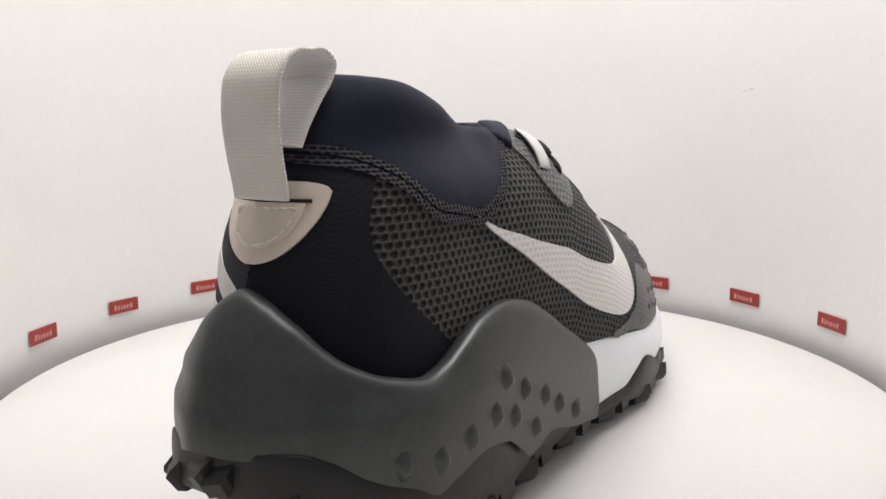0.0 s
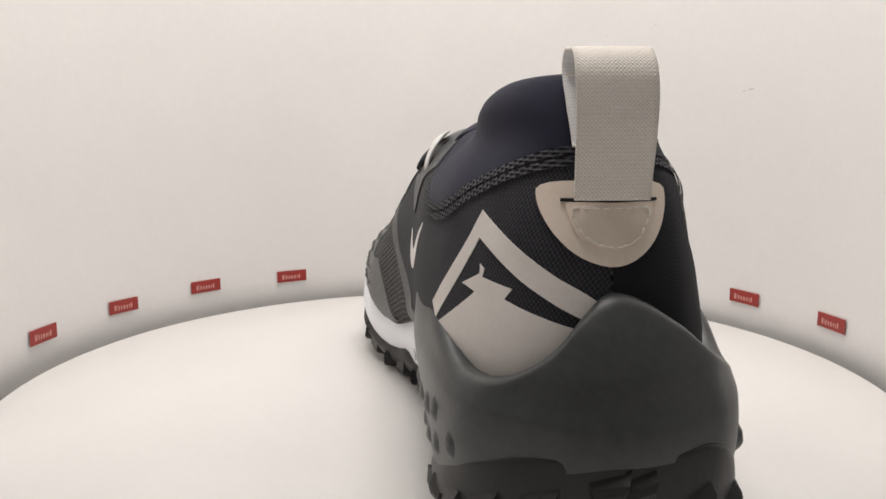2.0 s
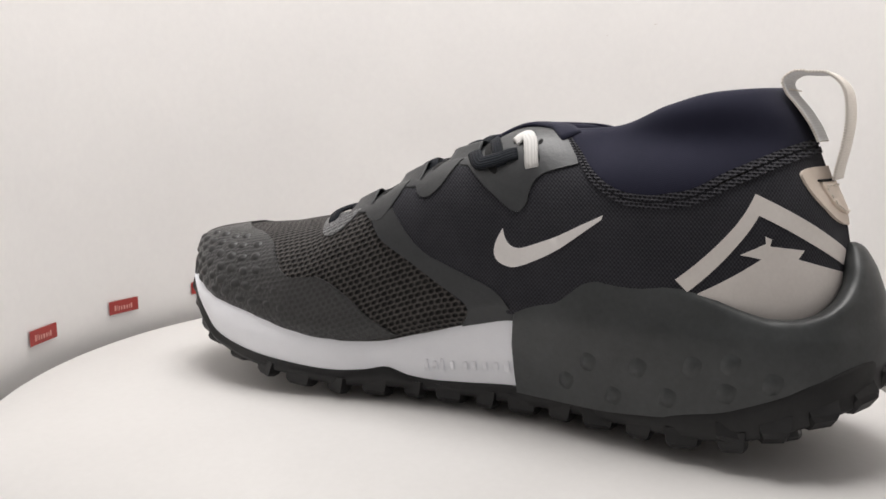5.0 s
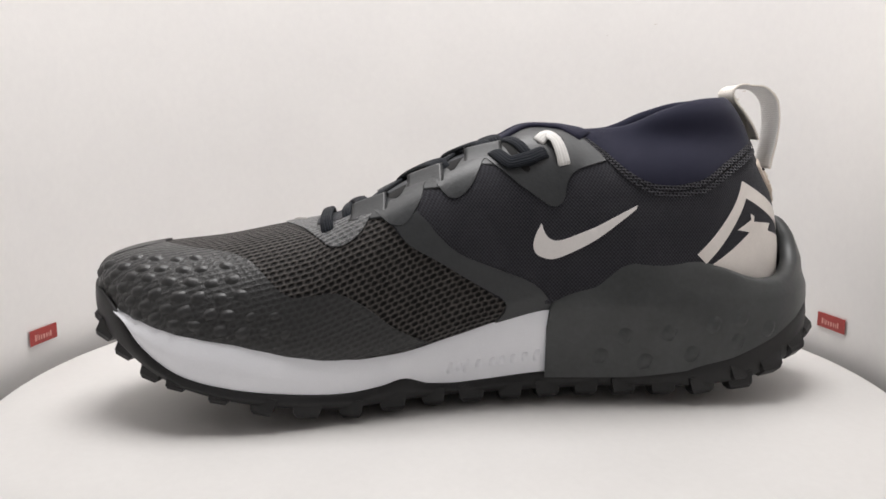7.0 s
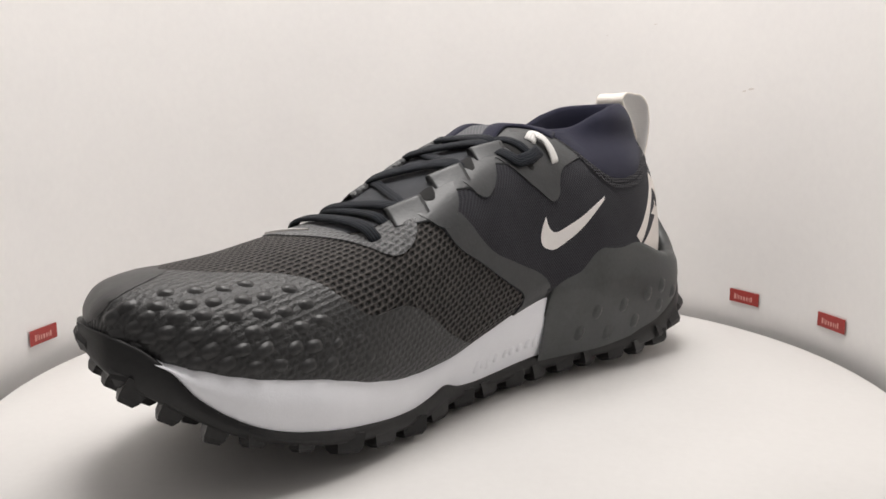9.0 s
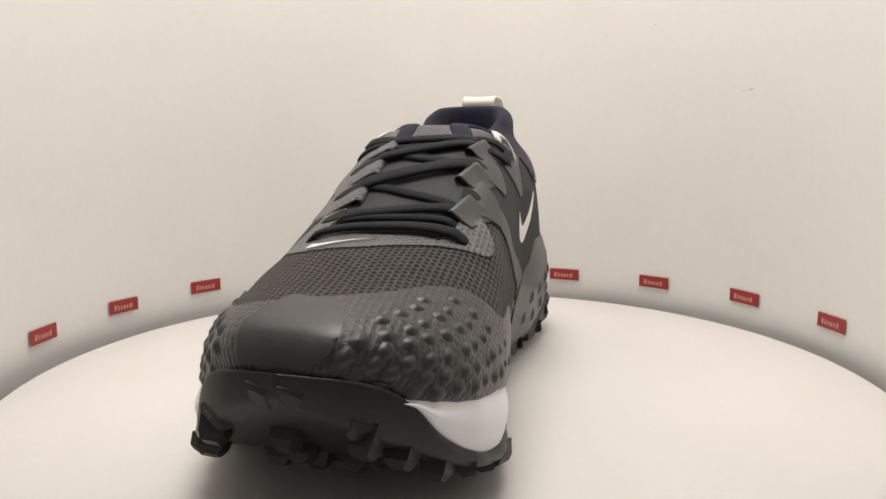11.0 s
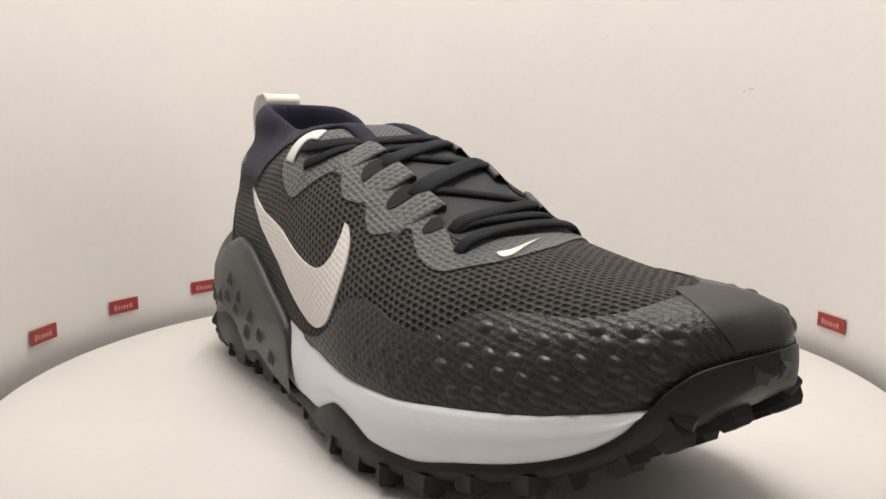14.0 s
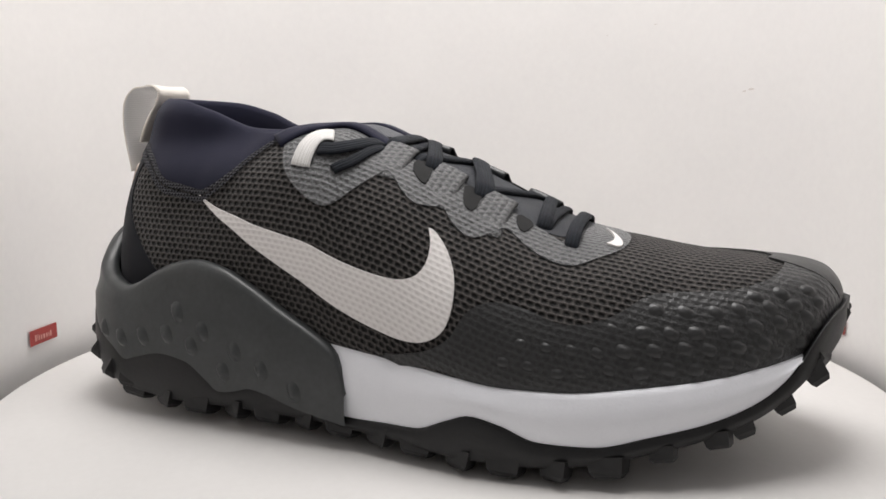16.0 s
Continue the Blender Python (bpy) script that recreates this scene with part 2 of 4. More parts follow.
for angle, z, tilt in ((11.5, 0.0156, 0.0), (29.6, 0.0160, 0.02), (47.9, 0.0154, 0.0), (66.1, 0.0143, -0.01), (84.8, 0.0138, 0.0), (103.5, 0.0142, 0.01), (121.9, 0.0155, 0.0), (139.3, 0.0163, 0.0), (156.0, 0.0148, 0.02), (172.9, 0.0132, 0.0)):
    sticker(angle, z, tilt)

# faint scuffs on the wall
for angle, z, size in ((30.6, 0.1288, 0.0045), (31.9, 0.1280, 0.003), (49.5, 0.1692, 0.0022), (58.7, 0.1651, 0.0016)):
    bm = bmesh.new()
    ring = [bm.verts.new(((WALL_R - 0.0004) * math.cos(a * size * 5), (WALL_R - 0.0004) * math.sin(a * size * 5), b * size * 0.22)) for a, b in ((-0.5, 0), (-0.2, 0.7), (0.3, 0.5), (0.55, -0.2), (0.1, -0.6))]
    bm.faces.new(ring)
    ob = part("scuff", bm, M_SCUFF, wall)
    ob.matrix_local = Matrix.Translation((*WALL_C, z)) @ Matrix.Rotation(radians(angle), 4, "Z")

# ---------------------------------------------------------------- the shoe's forms
shoe = new("running_shoe")
tagged(shoe, "black and dark grey trail running shoe with white midsole on turntable", "shoe")

UPPER_M = curve((-150, -31), (-146, -17.5), (-140, -8), (-125, 2.5), (-105, 11), (-75, 16.5), (-40, 18.5), (0, 25), (25, 31), (43, 36), (68, 42.6), (89, 45.2), (105, 45.5), (119, 42.2), (132, 36), (141, 29.5), (148, 22.5), (151.5, 15), (153, 9))
UPPER_L = curve((-150, -31), (-146, -44), (-140, -53), (-125, -62), (-105, -65.4), (-75, -67), (-40, -68), (0, -71), (30, -72.5), (60, -68.8), (89, -58.2), (105, -50.5), (119, -42), (132, -31.8), (141, -23.2), (148, -12), (151.5, -2), (153, 9))
MID_LINE = curve((-150, -31), (-100, -29), (-40, -25), (15, -19), (60, -12.5), (90, -7), (130, 3), (153, 9))
BITE_M = curve((-150, 45), (-40, 48), (-22, 44.5), (2, 37.6), (25, 31.8), (46, 30.4), (68, 33), (89, 37), (104, 40), (117, 42.8), (127, 45.4), (136, 47.8), (153, 50))
BITE_L = curve((-150, 45), (-60, 44), (-27, 40.6), (5, 37), (28, 34), (48, 31.8), (66, 31.6), (92, 33.6), (110, 35.8), (125, 38.6), (138, 41), (153, 44))
TOP = curve((-150, 131), (-125, 129.5), (-102, 125), (-75, 117.5), (-60, 117), (-48, 118.8), (-37, 119), (-19, 112.5), (-5, 107.5), (15, 99), (33, 90), (48, 83.5), (61, 79.6), (79, 76.9), (104, 72.6), (129, 70.2), (138, 68.8), (145, 66.8), (150, 62.3), (153, 54.5))
POWER_L = curve((-150, 4.2), (-90, 4), (-40, 3.3), (0, 2.7), (20, 2.3), (60, 2.25), (90, 2.25), (130, 2.7), (153, 3.4))
POWER_M = curve((-150, 4.2), (-90, 4), (-40, 4.0), (0, 4.8), (20, 4.6), (40, 4.2), (60, 3.1), (90, 2.45), (110, 2.5), (130, 2.9), (153, 4.0))
REACH = curve((-150, 55), (-70, 56), (-58, 61), (-48, 74), (-38, 90), (153, 90))
HEEL_LEAN = curve((20, 0), (62, 0.5), (84, 3.5), (101, 10.5), (116, 16.5), (134, 27.5))


def trim(x):
    """Draws the toe in a little."""
    return x - 0.065 * np.maximum(0, np.asarray(x, float) - 128)


def EDGE(xn):
    return 1 - REACH(xn) / 90


def upper_at(xn, v):
    """Upper: xn runs from heel (-150) to toe (153), v from 1 (inner bottom) by 0 (top) to -1 (outer bottom);
    round the collar it ends at EDGE."""
    xn, v = np.broadcast_arrays(np.asarray(xn, float), np.asarray(v, float))
    inner = v >= 0
    c = MID_LINE(xn)
    w = np.where(inner, UPPER_M(xn) - c, c - UPPER_L(xn))
    zb = np.where(inner, BITE_M(xn), BITE_L(xn)) - 4.0 + 6.0 * np.clip((xn - 132) / 18, 0, 1)
    n, far = np.where(inner, POWER_M(xn), POWER_L(xn)), np.radians(REACH(xn))
    a = np.minimum((1 - np.abs(v)) * np.pi / 2, far)
    power = lambda g: (np.abs(np.cos(g)) ** n + np.abs(np.sin(g)) ** n) ** (-1 / n)
    r, rt = power(a), power(far) * np.sin(far)
    y = c + np.where(inner, 1, -1) * w * r * np.cos(a)
    z = zb + (TOP(xn) - zb) * r * np.sin(a) / rt
    fade = np.clip((-44 - xn) / 30, 0, 1)
    y = c + (y - c) * (1 - 0.21 * fade * np.exp(-((z - 115) / 9.5) ** 2))
    y = c + (y - c) * (1 - np.where(inner, 0.035, 0.10) * np.clip((-58 - xn) / 35, 0, 1) * np.clip((z - 62) / 26, 0, 1))
    y = y - np.where(inner, 1, -1) * 3.0 * np.clip((zb + 4.6 - z) / 4.6, 0, 1)        # tucks in behind the midsole's lip
    e = (xn + 150) / 303
    under = 3.0 * np.clip((60 - z) / 18, 0, 1) * np.clip((xn - 118) / 32, 0, 1)      # the toe tucks in behind the rubber
    return np.stack([trim(xn) + HEEL_LEAN(z) * (1 - e) ** 3 - under, y, z], -1)


def upper_normal(xn, v):
    xn, v = np.broadcast_arrays(np.asarray(xn, float), np.asarray(v, float))
    x0, x1 = np.clip(xn - 0.4, -149.6, 152.7), np.clip(xn + 0.4, -149.6, 152.7)
    eps, edge = 0.006, EDGE(xn)
    lo = np.where(v >= 0, np.minimum(np.maximum(v - eps, edge), 1 - 2 * eps), v - eps)
    hi = np.where(v < 0, np.maximum(np.minimum(v + eps, -np.maximum(edge, 1e-9)), -1 + 2 * eps), np.maximum(v, edge) + eps)
    lo = np.where(v < 0, np.minimum(lo, hi - eps), lo)
    v = np.where(v >= 0, np.maximum(v, edge), np.minimum(v, -np.maximum(edge, 1e-9)))
    a = upper_at(x1, v) - upper_at(np.minimum(x0, x1 - 0.2), v)
    b = upper_at(xn, np.clip(hi, -1, 1)) - upper_at(xn, np.clip(lo, -1, 1))
    n = np.cross(a, b)
    return n / (np.linalg.norm(n, axis=-1, keepdims=True) + 1e-9)


def cloth(xn, v):
    """Lengths in millimetres along and round the upper, for the knit's rows."""
    xn, v = (np.asarray(a, float).ravel() for a in np.broadcast_arrays(xn, v))
    side = np.where(v >= 0, 1.0, -1.0)
    k = np.linspace(0, 1, 28)[:, None]
    run = lambda x, end: np.linalg.norm(np.diff(upper_at(np.broadcast_to(x, (28, len(x))), side * (1 + (np.abs(end) - 1) * k)), axis=0), axis=-1).sum(0)
    return np.stack([xn, side * (run(np.maximum(xn, -30), 1e-6 * side) - run(xn, v))], -1)


def stations(x0, x1, n, lo=-150.0, hi=153.0):
    """Stations that crowd towards the rounded ends of the last."""
    ac = [math.acos(max(-1, min(1, 1 - 2 * (x - lo) / (hi - lo)))) for x in (x0, x1)]
    return lo + (hi - lo) * (1 - np.cos(np.linspace(ac[0], ac[1], n))) / 2


def strip(name, xs, v0, v1, rows, material, lift=0.0, parent=shoe, label=""):
    """A band of the upper between the curves v0(xn) and v1(xn)."""
    V, UV = [], []
    for t in np.linspace(0, 1, rows):
        vv = v0(xs) * (1 - t) + v1(xs) * t
        p = upper_at(xs, vv)
        if lift:
            p = p + upper_normal(xs, vv) * lift
        V.append(p)
        UV.append(cloth(xs, vv))
    V, UV = np.concatenate(V), np.concatenate(UV)
    return mesh_object(name, V * MM, grid_faces(rows, len(xs)), material, parent, label, UV)


def const(k):
    return lambda x: np.full_like(np.asarray(x, float), k)


# base of the upper: the two halves meet along the heel and over the forefoot
XS = stations(-150, 153, 130)
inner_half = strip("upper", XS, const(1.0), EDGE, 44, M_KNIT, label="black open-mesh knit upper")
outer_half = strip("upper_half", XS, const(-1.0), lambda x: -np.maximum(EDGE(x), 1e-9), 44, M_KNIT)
bm = bmesh.new()
bm.from_mesh(inner_half.data)
bm.from_mesh(outer_half.data)
bmesh.ops.remove_doubles(bm, verts=bm.verts, dist=2e-5)
bmesh.ops.recalc_face_normals(bm, faces=bm.faces)
bm.to_mesh(inner_half.data)
bm.free()
bpy.data.objects.remove(outer_half)
UPPER = inner_half


ARCH = curve((-164, 0), (-125, 0.5), (-90, 3.2), (-60, 5.5), (-40, 6.8), (0, 6), (30, 3), (60, 0.5), (80, 0), (155, 0))


def arched(x, y, z, side):
    """Draws the inner side in towards the ground under the arch; side is 1 on the inner edge, 0 at the middle."""
    i = ARCH(x) * np.clip((46 - np.asarray(z, float)) / 30, 0, 1) * np.clip(side, 0, 1)
    return y - i, z - 0.33 * i


def slab(name, x0, x1, n, ym, yl, zt_m, zt_l, zb_m, zb_l, material, lo, hi, bulge=1.5, parent=shoe, label="", edge=2.0):
    """A closed body lofted along the shoe from its inner and outer outlines, tops and bottoms."""
    xs = stations(x0, x1, n, lo, hi)
    V, cols = [], None
    for x in xs:
        m, l, tm, tl, bm_, bl = (float(g(x)) for g in (ym, yl, zt_m, zt_l, zb_m, zb_l))
        wide = max(m - l, 0.02)
        e = min(edge, wide * 0.3)
        em, el = min(e, max(tm - bm_, 0.02) * 0.3), min(e, max(tl - bl, 0.02) * 0.3)
        ring = []
        for k in range(7):
            t = k / 6
            ring.append((x, l + e + (m - l - 2 * e) * t, bl + (bm_ - bl) * t))
        ring.append((x, m - 0.3 * e, bm_ + 0.3 * em))
        for k in range(7):
            t = k / 6
            ring.append((x, m + bulge * math.sin(math.pi * t) * min(1, wide / 30), bm_ + em + (tm - bm_ - 2 * em) * t))
        ring.append((x, m - 0.3 * e, tm - 0.3 * em))
        for k in range(7):
            t = k / 6
            ring.append((x, m - e - (m - l - 2 * e) * t, tm + (tl - tm) * t))
        ring.append((x, l + 0.3 * e, tl - 0.3 * el))
        for k in range(7):
            t = k / 6
            ring.append((x, l - bulge * math.sin(math.pi * t) * min(1, wide / 30), tl - el - (tl - bl - 2 * el) * t))
        ring.append((x, l + 0.3 * e, bl + 0.3 * el))
        cols = len(ring)
        V += [(a, *map(float, arched(a, b, c, (b - (m + l) / 2) / (wide / 2)))) for a, b, c in ring]
    V = [(float(trim(a)), b, c) for a, b, c in V]
    F = grid_faces(len(xs), cols, True)
    F += [tuple(range(cols)), tuple(range((len(xs) - 1) * cols, len(xs) * cols))]
    ob = mesh_object(name, np.array(V) * MM, F, material, parent, label, np.array(V)[:, [0, 2]])
    return merged(ob, 1e-7)


SOLE_M = curve((-163.5, -31), (-160, -16.5), (-150, -1.5), (-138, 6.5), (-122, 11.3), (-98, 14.5), (-70, 14.6), (-40, 17), (0, 22.5), (25, 28.5), (43, 35), (68, 43), (89, 47), (105, 47.3), (119, 44), (132, 38.3), (141, 32.2), (149, 24.5), (153, 16), (155, 8))
SOLE_L = curve((-163.5, -31), (-160, -46), (-150, -60.2), (-138, -67.6), (-122, -71.8), (-98, -72.8), (-70, -70), (-40, -69), (0, -72), (30, -74.6), (60, -71.6), (89, -62.4), (105, -54.4), (119, -45.5), (132, -34.8), (141, -26.6), (149, -15), (153, -5), (155, 6.5))
MIDBOT_M = curve((-60, 16), (-42, 17), (-10, 14.4), (2, 13.6), (12, 14.2), (22, 17), (31, 14.8), (45, 13.4), (69, 15.6), (88, 18.8), (98, 21), (111, 26), (125, 35.6), (134, 46.4), (143, 51), (153, 54))
MIDBOT_L = curve((-60, 12), (-17, 12.4), (1, 13.2), (14, 13.8), (26, 18.6), (35, 21.6), (46, 19.3), (58, 15), (76, 14.4), (93, 18), (110, 22), (123, 27), (134, 35), (138.5, 41.5), (153, 48))
lifted = lambda g, k: (lambda x: g(x) + k)
slab("midsole", -60, 142, 110, lambda x: SOLE_M(x) - 1.2 - 0.35 * max(0, x - 136), lambda x: SOLE_L(x) + 1.2 + 0.35 * max(0, x - 136), lifted(BITE_M, 0.5), lifted(BITE_L, 0.5), lifted(MIDBOT_M, -2), lifted(MIDBOT_L, -2), M_FOAM, -60.5, 153, 1.8,
     label="white foam midsole")

OUT_M = curve((-163.5, 42), (-157, 40), (-145, 34.2), (-131, 27.4), (-115, 21.6), (-94, 18.2), (-70, 16.8), (-42, 17), (-10, 14.4), (2, 13.6), (12, 14.2), (22, 17), (31, 14.8), (45, 13.4), (69, 15.6), (88, 18.8), (98, 21), (111, 26), (125, 35.6), (134, 46.4), (141, 52.5), (149, 56), (155, 57.5))
OUT_L = curve((-163.5, 42), (-156, 42), (-150, 39.6), (-143, 34.5), (-130, 29), (-122, 25.4), (-114, 27.6), (-100, 30.5), (-88, 28.6), (-78, 22), (-72, 18), (-65, 19), (-57, 21), (-52, 20.3), (-36.5, 16), (-17, 12.5), (1, 13.2), (14, 13.8), (26, 18.6), (35, 21.6), (46, 19.3), (58, 15), (76, 14.4), (93, 18), (110, 22), (123, 27), (134, 35), (139, 42), (143, 48.5), (148, 54), (155, 57.5))
BASE_M = curve((-163.5, 31), (-160, 27), (-148, 21), (-135, 15), (-120, 11), (-97, 9.5), (-67, 9.5), (-30, 9), (16, 8), (43, 6.6), (61, 8.6), (86, 13.2), (102, 17.5), (118, 24), (132, 32.5), (144, 39.5), (151, 45), (155, 50.5))
BASE_L = curve((-163.5, 31), (-160, 26.5), (-148, 19.5), (-135, 14), (-120, 10.5), (-96, 8.5), (-68, 8), (-31, 8), (9, 7.0), (32, 5.6), (53, 5.6), (76, 8), (93, 12), (110, 16.2), (123, 21), (133, 27), (142, 35), (150, 42.5), (155, 50.5))
BASE = lambda x: 0.5 * (BASE_M(x) + BASE_L(x))
outsole = slab("outsole", -163.5, 155, 190, SOLE_M, SOLE_L, OUT_M, OUT_L, BASE_M, BASE_L, M_RUBBER, -163.5, 155, 0.6, label="black rubber outsole with deep lugs", edge=1.5)

# lugs: chamfered rubber blocks
def lug_mesh(w, l, h, skew):
    bm = bmesh.new()
    lower = [bm.verts.new((sx * w / 2 * MM, (sy * l / 2 + skew * sx) * MM, 2.5 * MM)) for sx, sy in ((-1, -1), (1, -1), (1, 1), (-1, 1))]
    mids = [bm.verts.new((sx * w / 2 * 0.84 * MM, (sy * l / 2 * 0.80 + skew * sx) * MM, -h * 0.62 * MM)) for sx, sy in ((-1, -1), (1, -1), (1, 1), (-1, 1))]
    tips = [bm.verts.new((sx * w / 2 * 0.62 * MM, (sy * l / 2 * 0.52 + skew * sx) * MM, -h * MM)) for sx, sy in ((-1, -1), (1, -1), (1, 1), (-1, 1))]
    for a, b in ((lower, mids), (mids, tips)):
        for i in range(4):
            bm.faces.new((a[i], a[(i + 1) % 4], b[(i + 1) % 4], b[i]))
    bm.faces.new(tips)
    bm.faces.new(lower[::-1])
    bmesh.ops.recalc_face_normals(bm, faces=bm.faces)
    me = bpy.data.meshes.new("lug")
    bm.to_mesh(me)
    bm.free()
    me.materials.append(M_RUBBER)
    return me


LUGS = [lug_mesh(12, 9.5, 4.4, 1.2), lug_mesh(10.5, 9.5, 4.4, -1.2), lug_mesh(12, 8, 4.6, 0.0), lug_mesh(8.5, 7.5, 2.9, 0.8), lug_mesh(8.5, 9.5, 5.4, 0.6)]


def lug(kind, x, y, z, lean_x, lean_y, turn=0.0):
    ob = new("lug", LUGS[kind])
    ob.parent = outsole
    m, l = float(SOLE_M(x)), float(SOLE_L(x))
    y, z = (float(k) for k in arched(x, y, z, (y - (m + l) / 2) / (m - l) * 2))
    ob.matrix_local = Matrix.Translation(Vector((float(trim(x)), y, z)) * MM) @ pose(0, 0, 0, lean_x, lean_y, turn)


for i, x in enumerate(np.arange(-138, 120, 16.5)):
    slope = math.degrees(math.atan2(float(BASE(x + 2) - BASE(x - 2)), 4))
    m, l = float(SOLE_M(x)), float(SOLE_L(x))
    zm, zl = max(5.0, float(BASE_M(x))), max(5.0, float(BASE_L(x)))
    small = abs(slope) > 12
    lug(3 if small else i % 2, x, m - 4.2, zm, 16, -slope, 6)
    lug(3 if small else (i + 1) % 2, x + 4, l + 4.2, zl, -16, -slope, -6)
    if m - l > 45 and x < 118:
        for k in (0.3, 0.5, 0.7):
            lug(3 if small else 2, x + 6 * (k == 0.5), l + (m - l) * k, zl + (zm - zl) * k, 0, -slope, 20 * (k - 0.5))
# bigger blocks under the upturned toe
for x in (119.5, 131.5, 142):
    slope = math.degrees(math.atan2(float(BASE(x + 2) - BASE(x - 2)), 4))
    m, l = float(SOLE_M(x)), float(SOLE_L(x))
    zm, zl = float(BASE_M(x)), float(BASE_L(x))
    for k in ((0.07, 0.36, 0.64, 0.93) if x < 125 else (0.09, 0.5, 0.91)):
        lug(4, x, l + (m - l) * k, zl + (zm - zl) * k + 0.8, 14 * (k - 0.5), -slope, 24 * (0.5 - k))
# knobs round the heel and the toe stand out sideways
for sgn, tab, base in ((1, SOLE_M, BASE_M), (-1, SOLE_L, BASE_L)):
    for x, tip, drop in ((-162.8, 60, 1.0), (-158, 56, 0), (-148, 48, 0), (-135, 40, 0), (-121, 32, 0), (146, 58, -1.0), (154.2, 70, -0.5)):
        e = 0.4
        tx, ty = 2 * e, float(tab(x + e) - tab(x - e))
        ln = math.hypot(tx, ty)
        out = Vector((-ty / ln * sgn, tx / ln * sgn, 0))
        down = Vector((out.x * math.sin(radians(tip)), out.y * math.sin(radians(tip)), -math.cos(radians(tip))))
        along = Vector((-out.y, out.x, 0))
        ob = new("lug", LUGS[1 if x < -130 else 3])
        ob.parent = outsole
        m4 = Matrix((along, (-down).cross(along), -down)).transposed().to_4x4()
        m4.translation = (Vector((float(trim(x)), float(tab(x)), float(base(x)) + 2.5 + drop)) - out * 2.4) * MM
        ob.matrix_local = m4

# heel clip: wraps the heel from one side of the midfoot to the other
CLIP_Y = curve((-12.18, -72.4), (-10.55, -72.8), (-9.64, -73.2), (-8.1, -73.5), (-6.4, -71.8), (-5.1, -67.4), (-4.0, -61), (-2.45, -48.8), (0, -31), (2.45, -13.5), (4.0, -1), (5.1, 6), (6.4, 10.8), (8.1, 14.8), (9.64, 17.6), (11.2, 18.2))
CLIP_TOP = curve((-12.18, 22), (-12.08, 34), (-11.9, 39), (-11.6, 43.6), (-10.96, 51.4), (-10.25, 60), (-9.6, 65.8), (-8.94, 67.8), (-8.18, 65.2), (-7.5, 60.4), (-6.9, 56), (-6.4, 54.4), (-5.4, 56.4), (-4.45, 60), (-3.6, 65), (-2.9, 70.4), (-1.9, 75.8), (-0.9, 78), (0, 78.5), (0.9, 77.4), (1.65, 73.5), (2.5, 65), (3.2, 59.6), (4, 56), (4.8, 54.6), (5.5, 54.6), (6.1, 56), (7.04, 60.5), (8.03, 66.8), (8.86, 69.4), (9.6, 66.6), (10.3, 60), (11.0, 52), (11.17, 44), (11.22, 30))
CLIP_LOW = curve((-12.18, 12), (-11.25, 15.9), (-10.53, 20.2), (-10.3, 20.9), (-9.9, 18.9), (-9.54, 17.9), (-9.22, 22), (-8.66, 28.5), (-7.94, 30.4), (-7.0, 27.5), (-6.4, 25.3), (-5.75, 29), (-4.43, 34.5), (-3.6, 39.6), (-1.75, 42), (0, 42), (1.7, 39.6), (3.3, 35.2), (4.7, 29.2), (6.1, 24), (7.4, 20.3), (8.3, 18.3), (9.6, 16.9), (11.22, 17))


def clip_at(q, h, out=0.0):
    q, h = np.broadcast_arrays(np.asarray(q, float), np.asarray(h, float))
    x, y = q * q - 163, CLIP_Y(q)
    e = 0.02
    tx, ty = (q + e) ** 2 - (q - e) ** 2, CLIP_Y(q + e) - CLIP_Y(q - e)
    ln = np.hypot(tx, ty) + 1e-9
    nx, ny = -ty / ln, tx / ln                       # outward in plan
    z = CLIP_LOW(q) - 2.2 + (CLIP_TOP(q) - CLIP_LOW(q) + 2.2) * h
    lean = np.interp(z, [14, 28, 36, 42, 48, 53.5, 60, 70, 78], [0.0, 0.3, 0.9, 0.8, 0.3, -1.9, -2.8, -6.4, -11.0]) * np.interp(np.abs(q), [0, 5, 8, 9.6, 12.3], [1.0, 0.9, 0.5, 0.15, 0.15])
    o = lean + out + 0.5 * np.sin(np.pi * np.clip(h, 0, 1))
    sgn = np.where(nx * x + ny * (y + 30) > 0, 1, -1)
    y, z = arched(x, y + ny * o * sgn, z, q / 4)
    return np.stack([x + nx * o * sgn, y, z], -1)


qs = -12.18 + 23.38 * (0.6 * np.linspace(0, 1, 190) + 0.4 * (1 - np.cos(np.pi * np.linspace(0, 1, 190))) / 2)
rows = []
for h in np.linspace(0, 0.92, 20):
    rows.append(clip_at(qs, h))
for h, o in ((0.955, -0.4), (0.98, -1.2), (0.995, -2.4), (0.99, -4.5), (0.95, -7.0), (0.80, -7.0)):
    rows.append(clip_at(qs, h, o))
V = np.concatenate(rows)
clip = mesh_object("heel_clip", V * MM, grid_faces(len(rows), len(qs)), M_CLIP, shoe, "dark grey-green rubber heel clip wrapping the heel", V[:, [0, 2]])
merged(clip)

# ---------------------------------------------------------------- panels laid on the upper
def flat(xn):
    """Length along the last, evened out at its rounded ends."""
    return np.arccos(np.clip(1 - 2 * (np.asarray(xn, float) + 150) / 303, -1, 1)) * 96


def unflat(s):
    return -150 + 303 * (1 - np.cos(np.asarray(s, float) / 96)) / 2


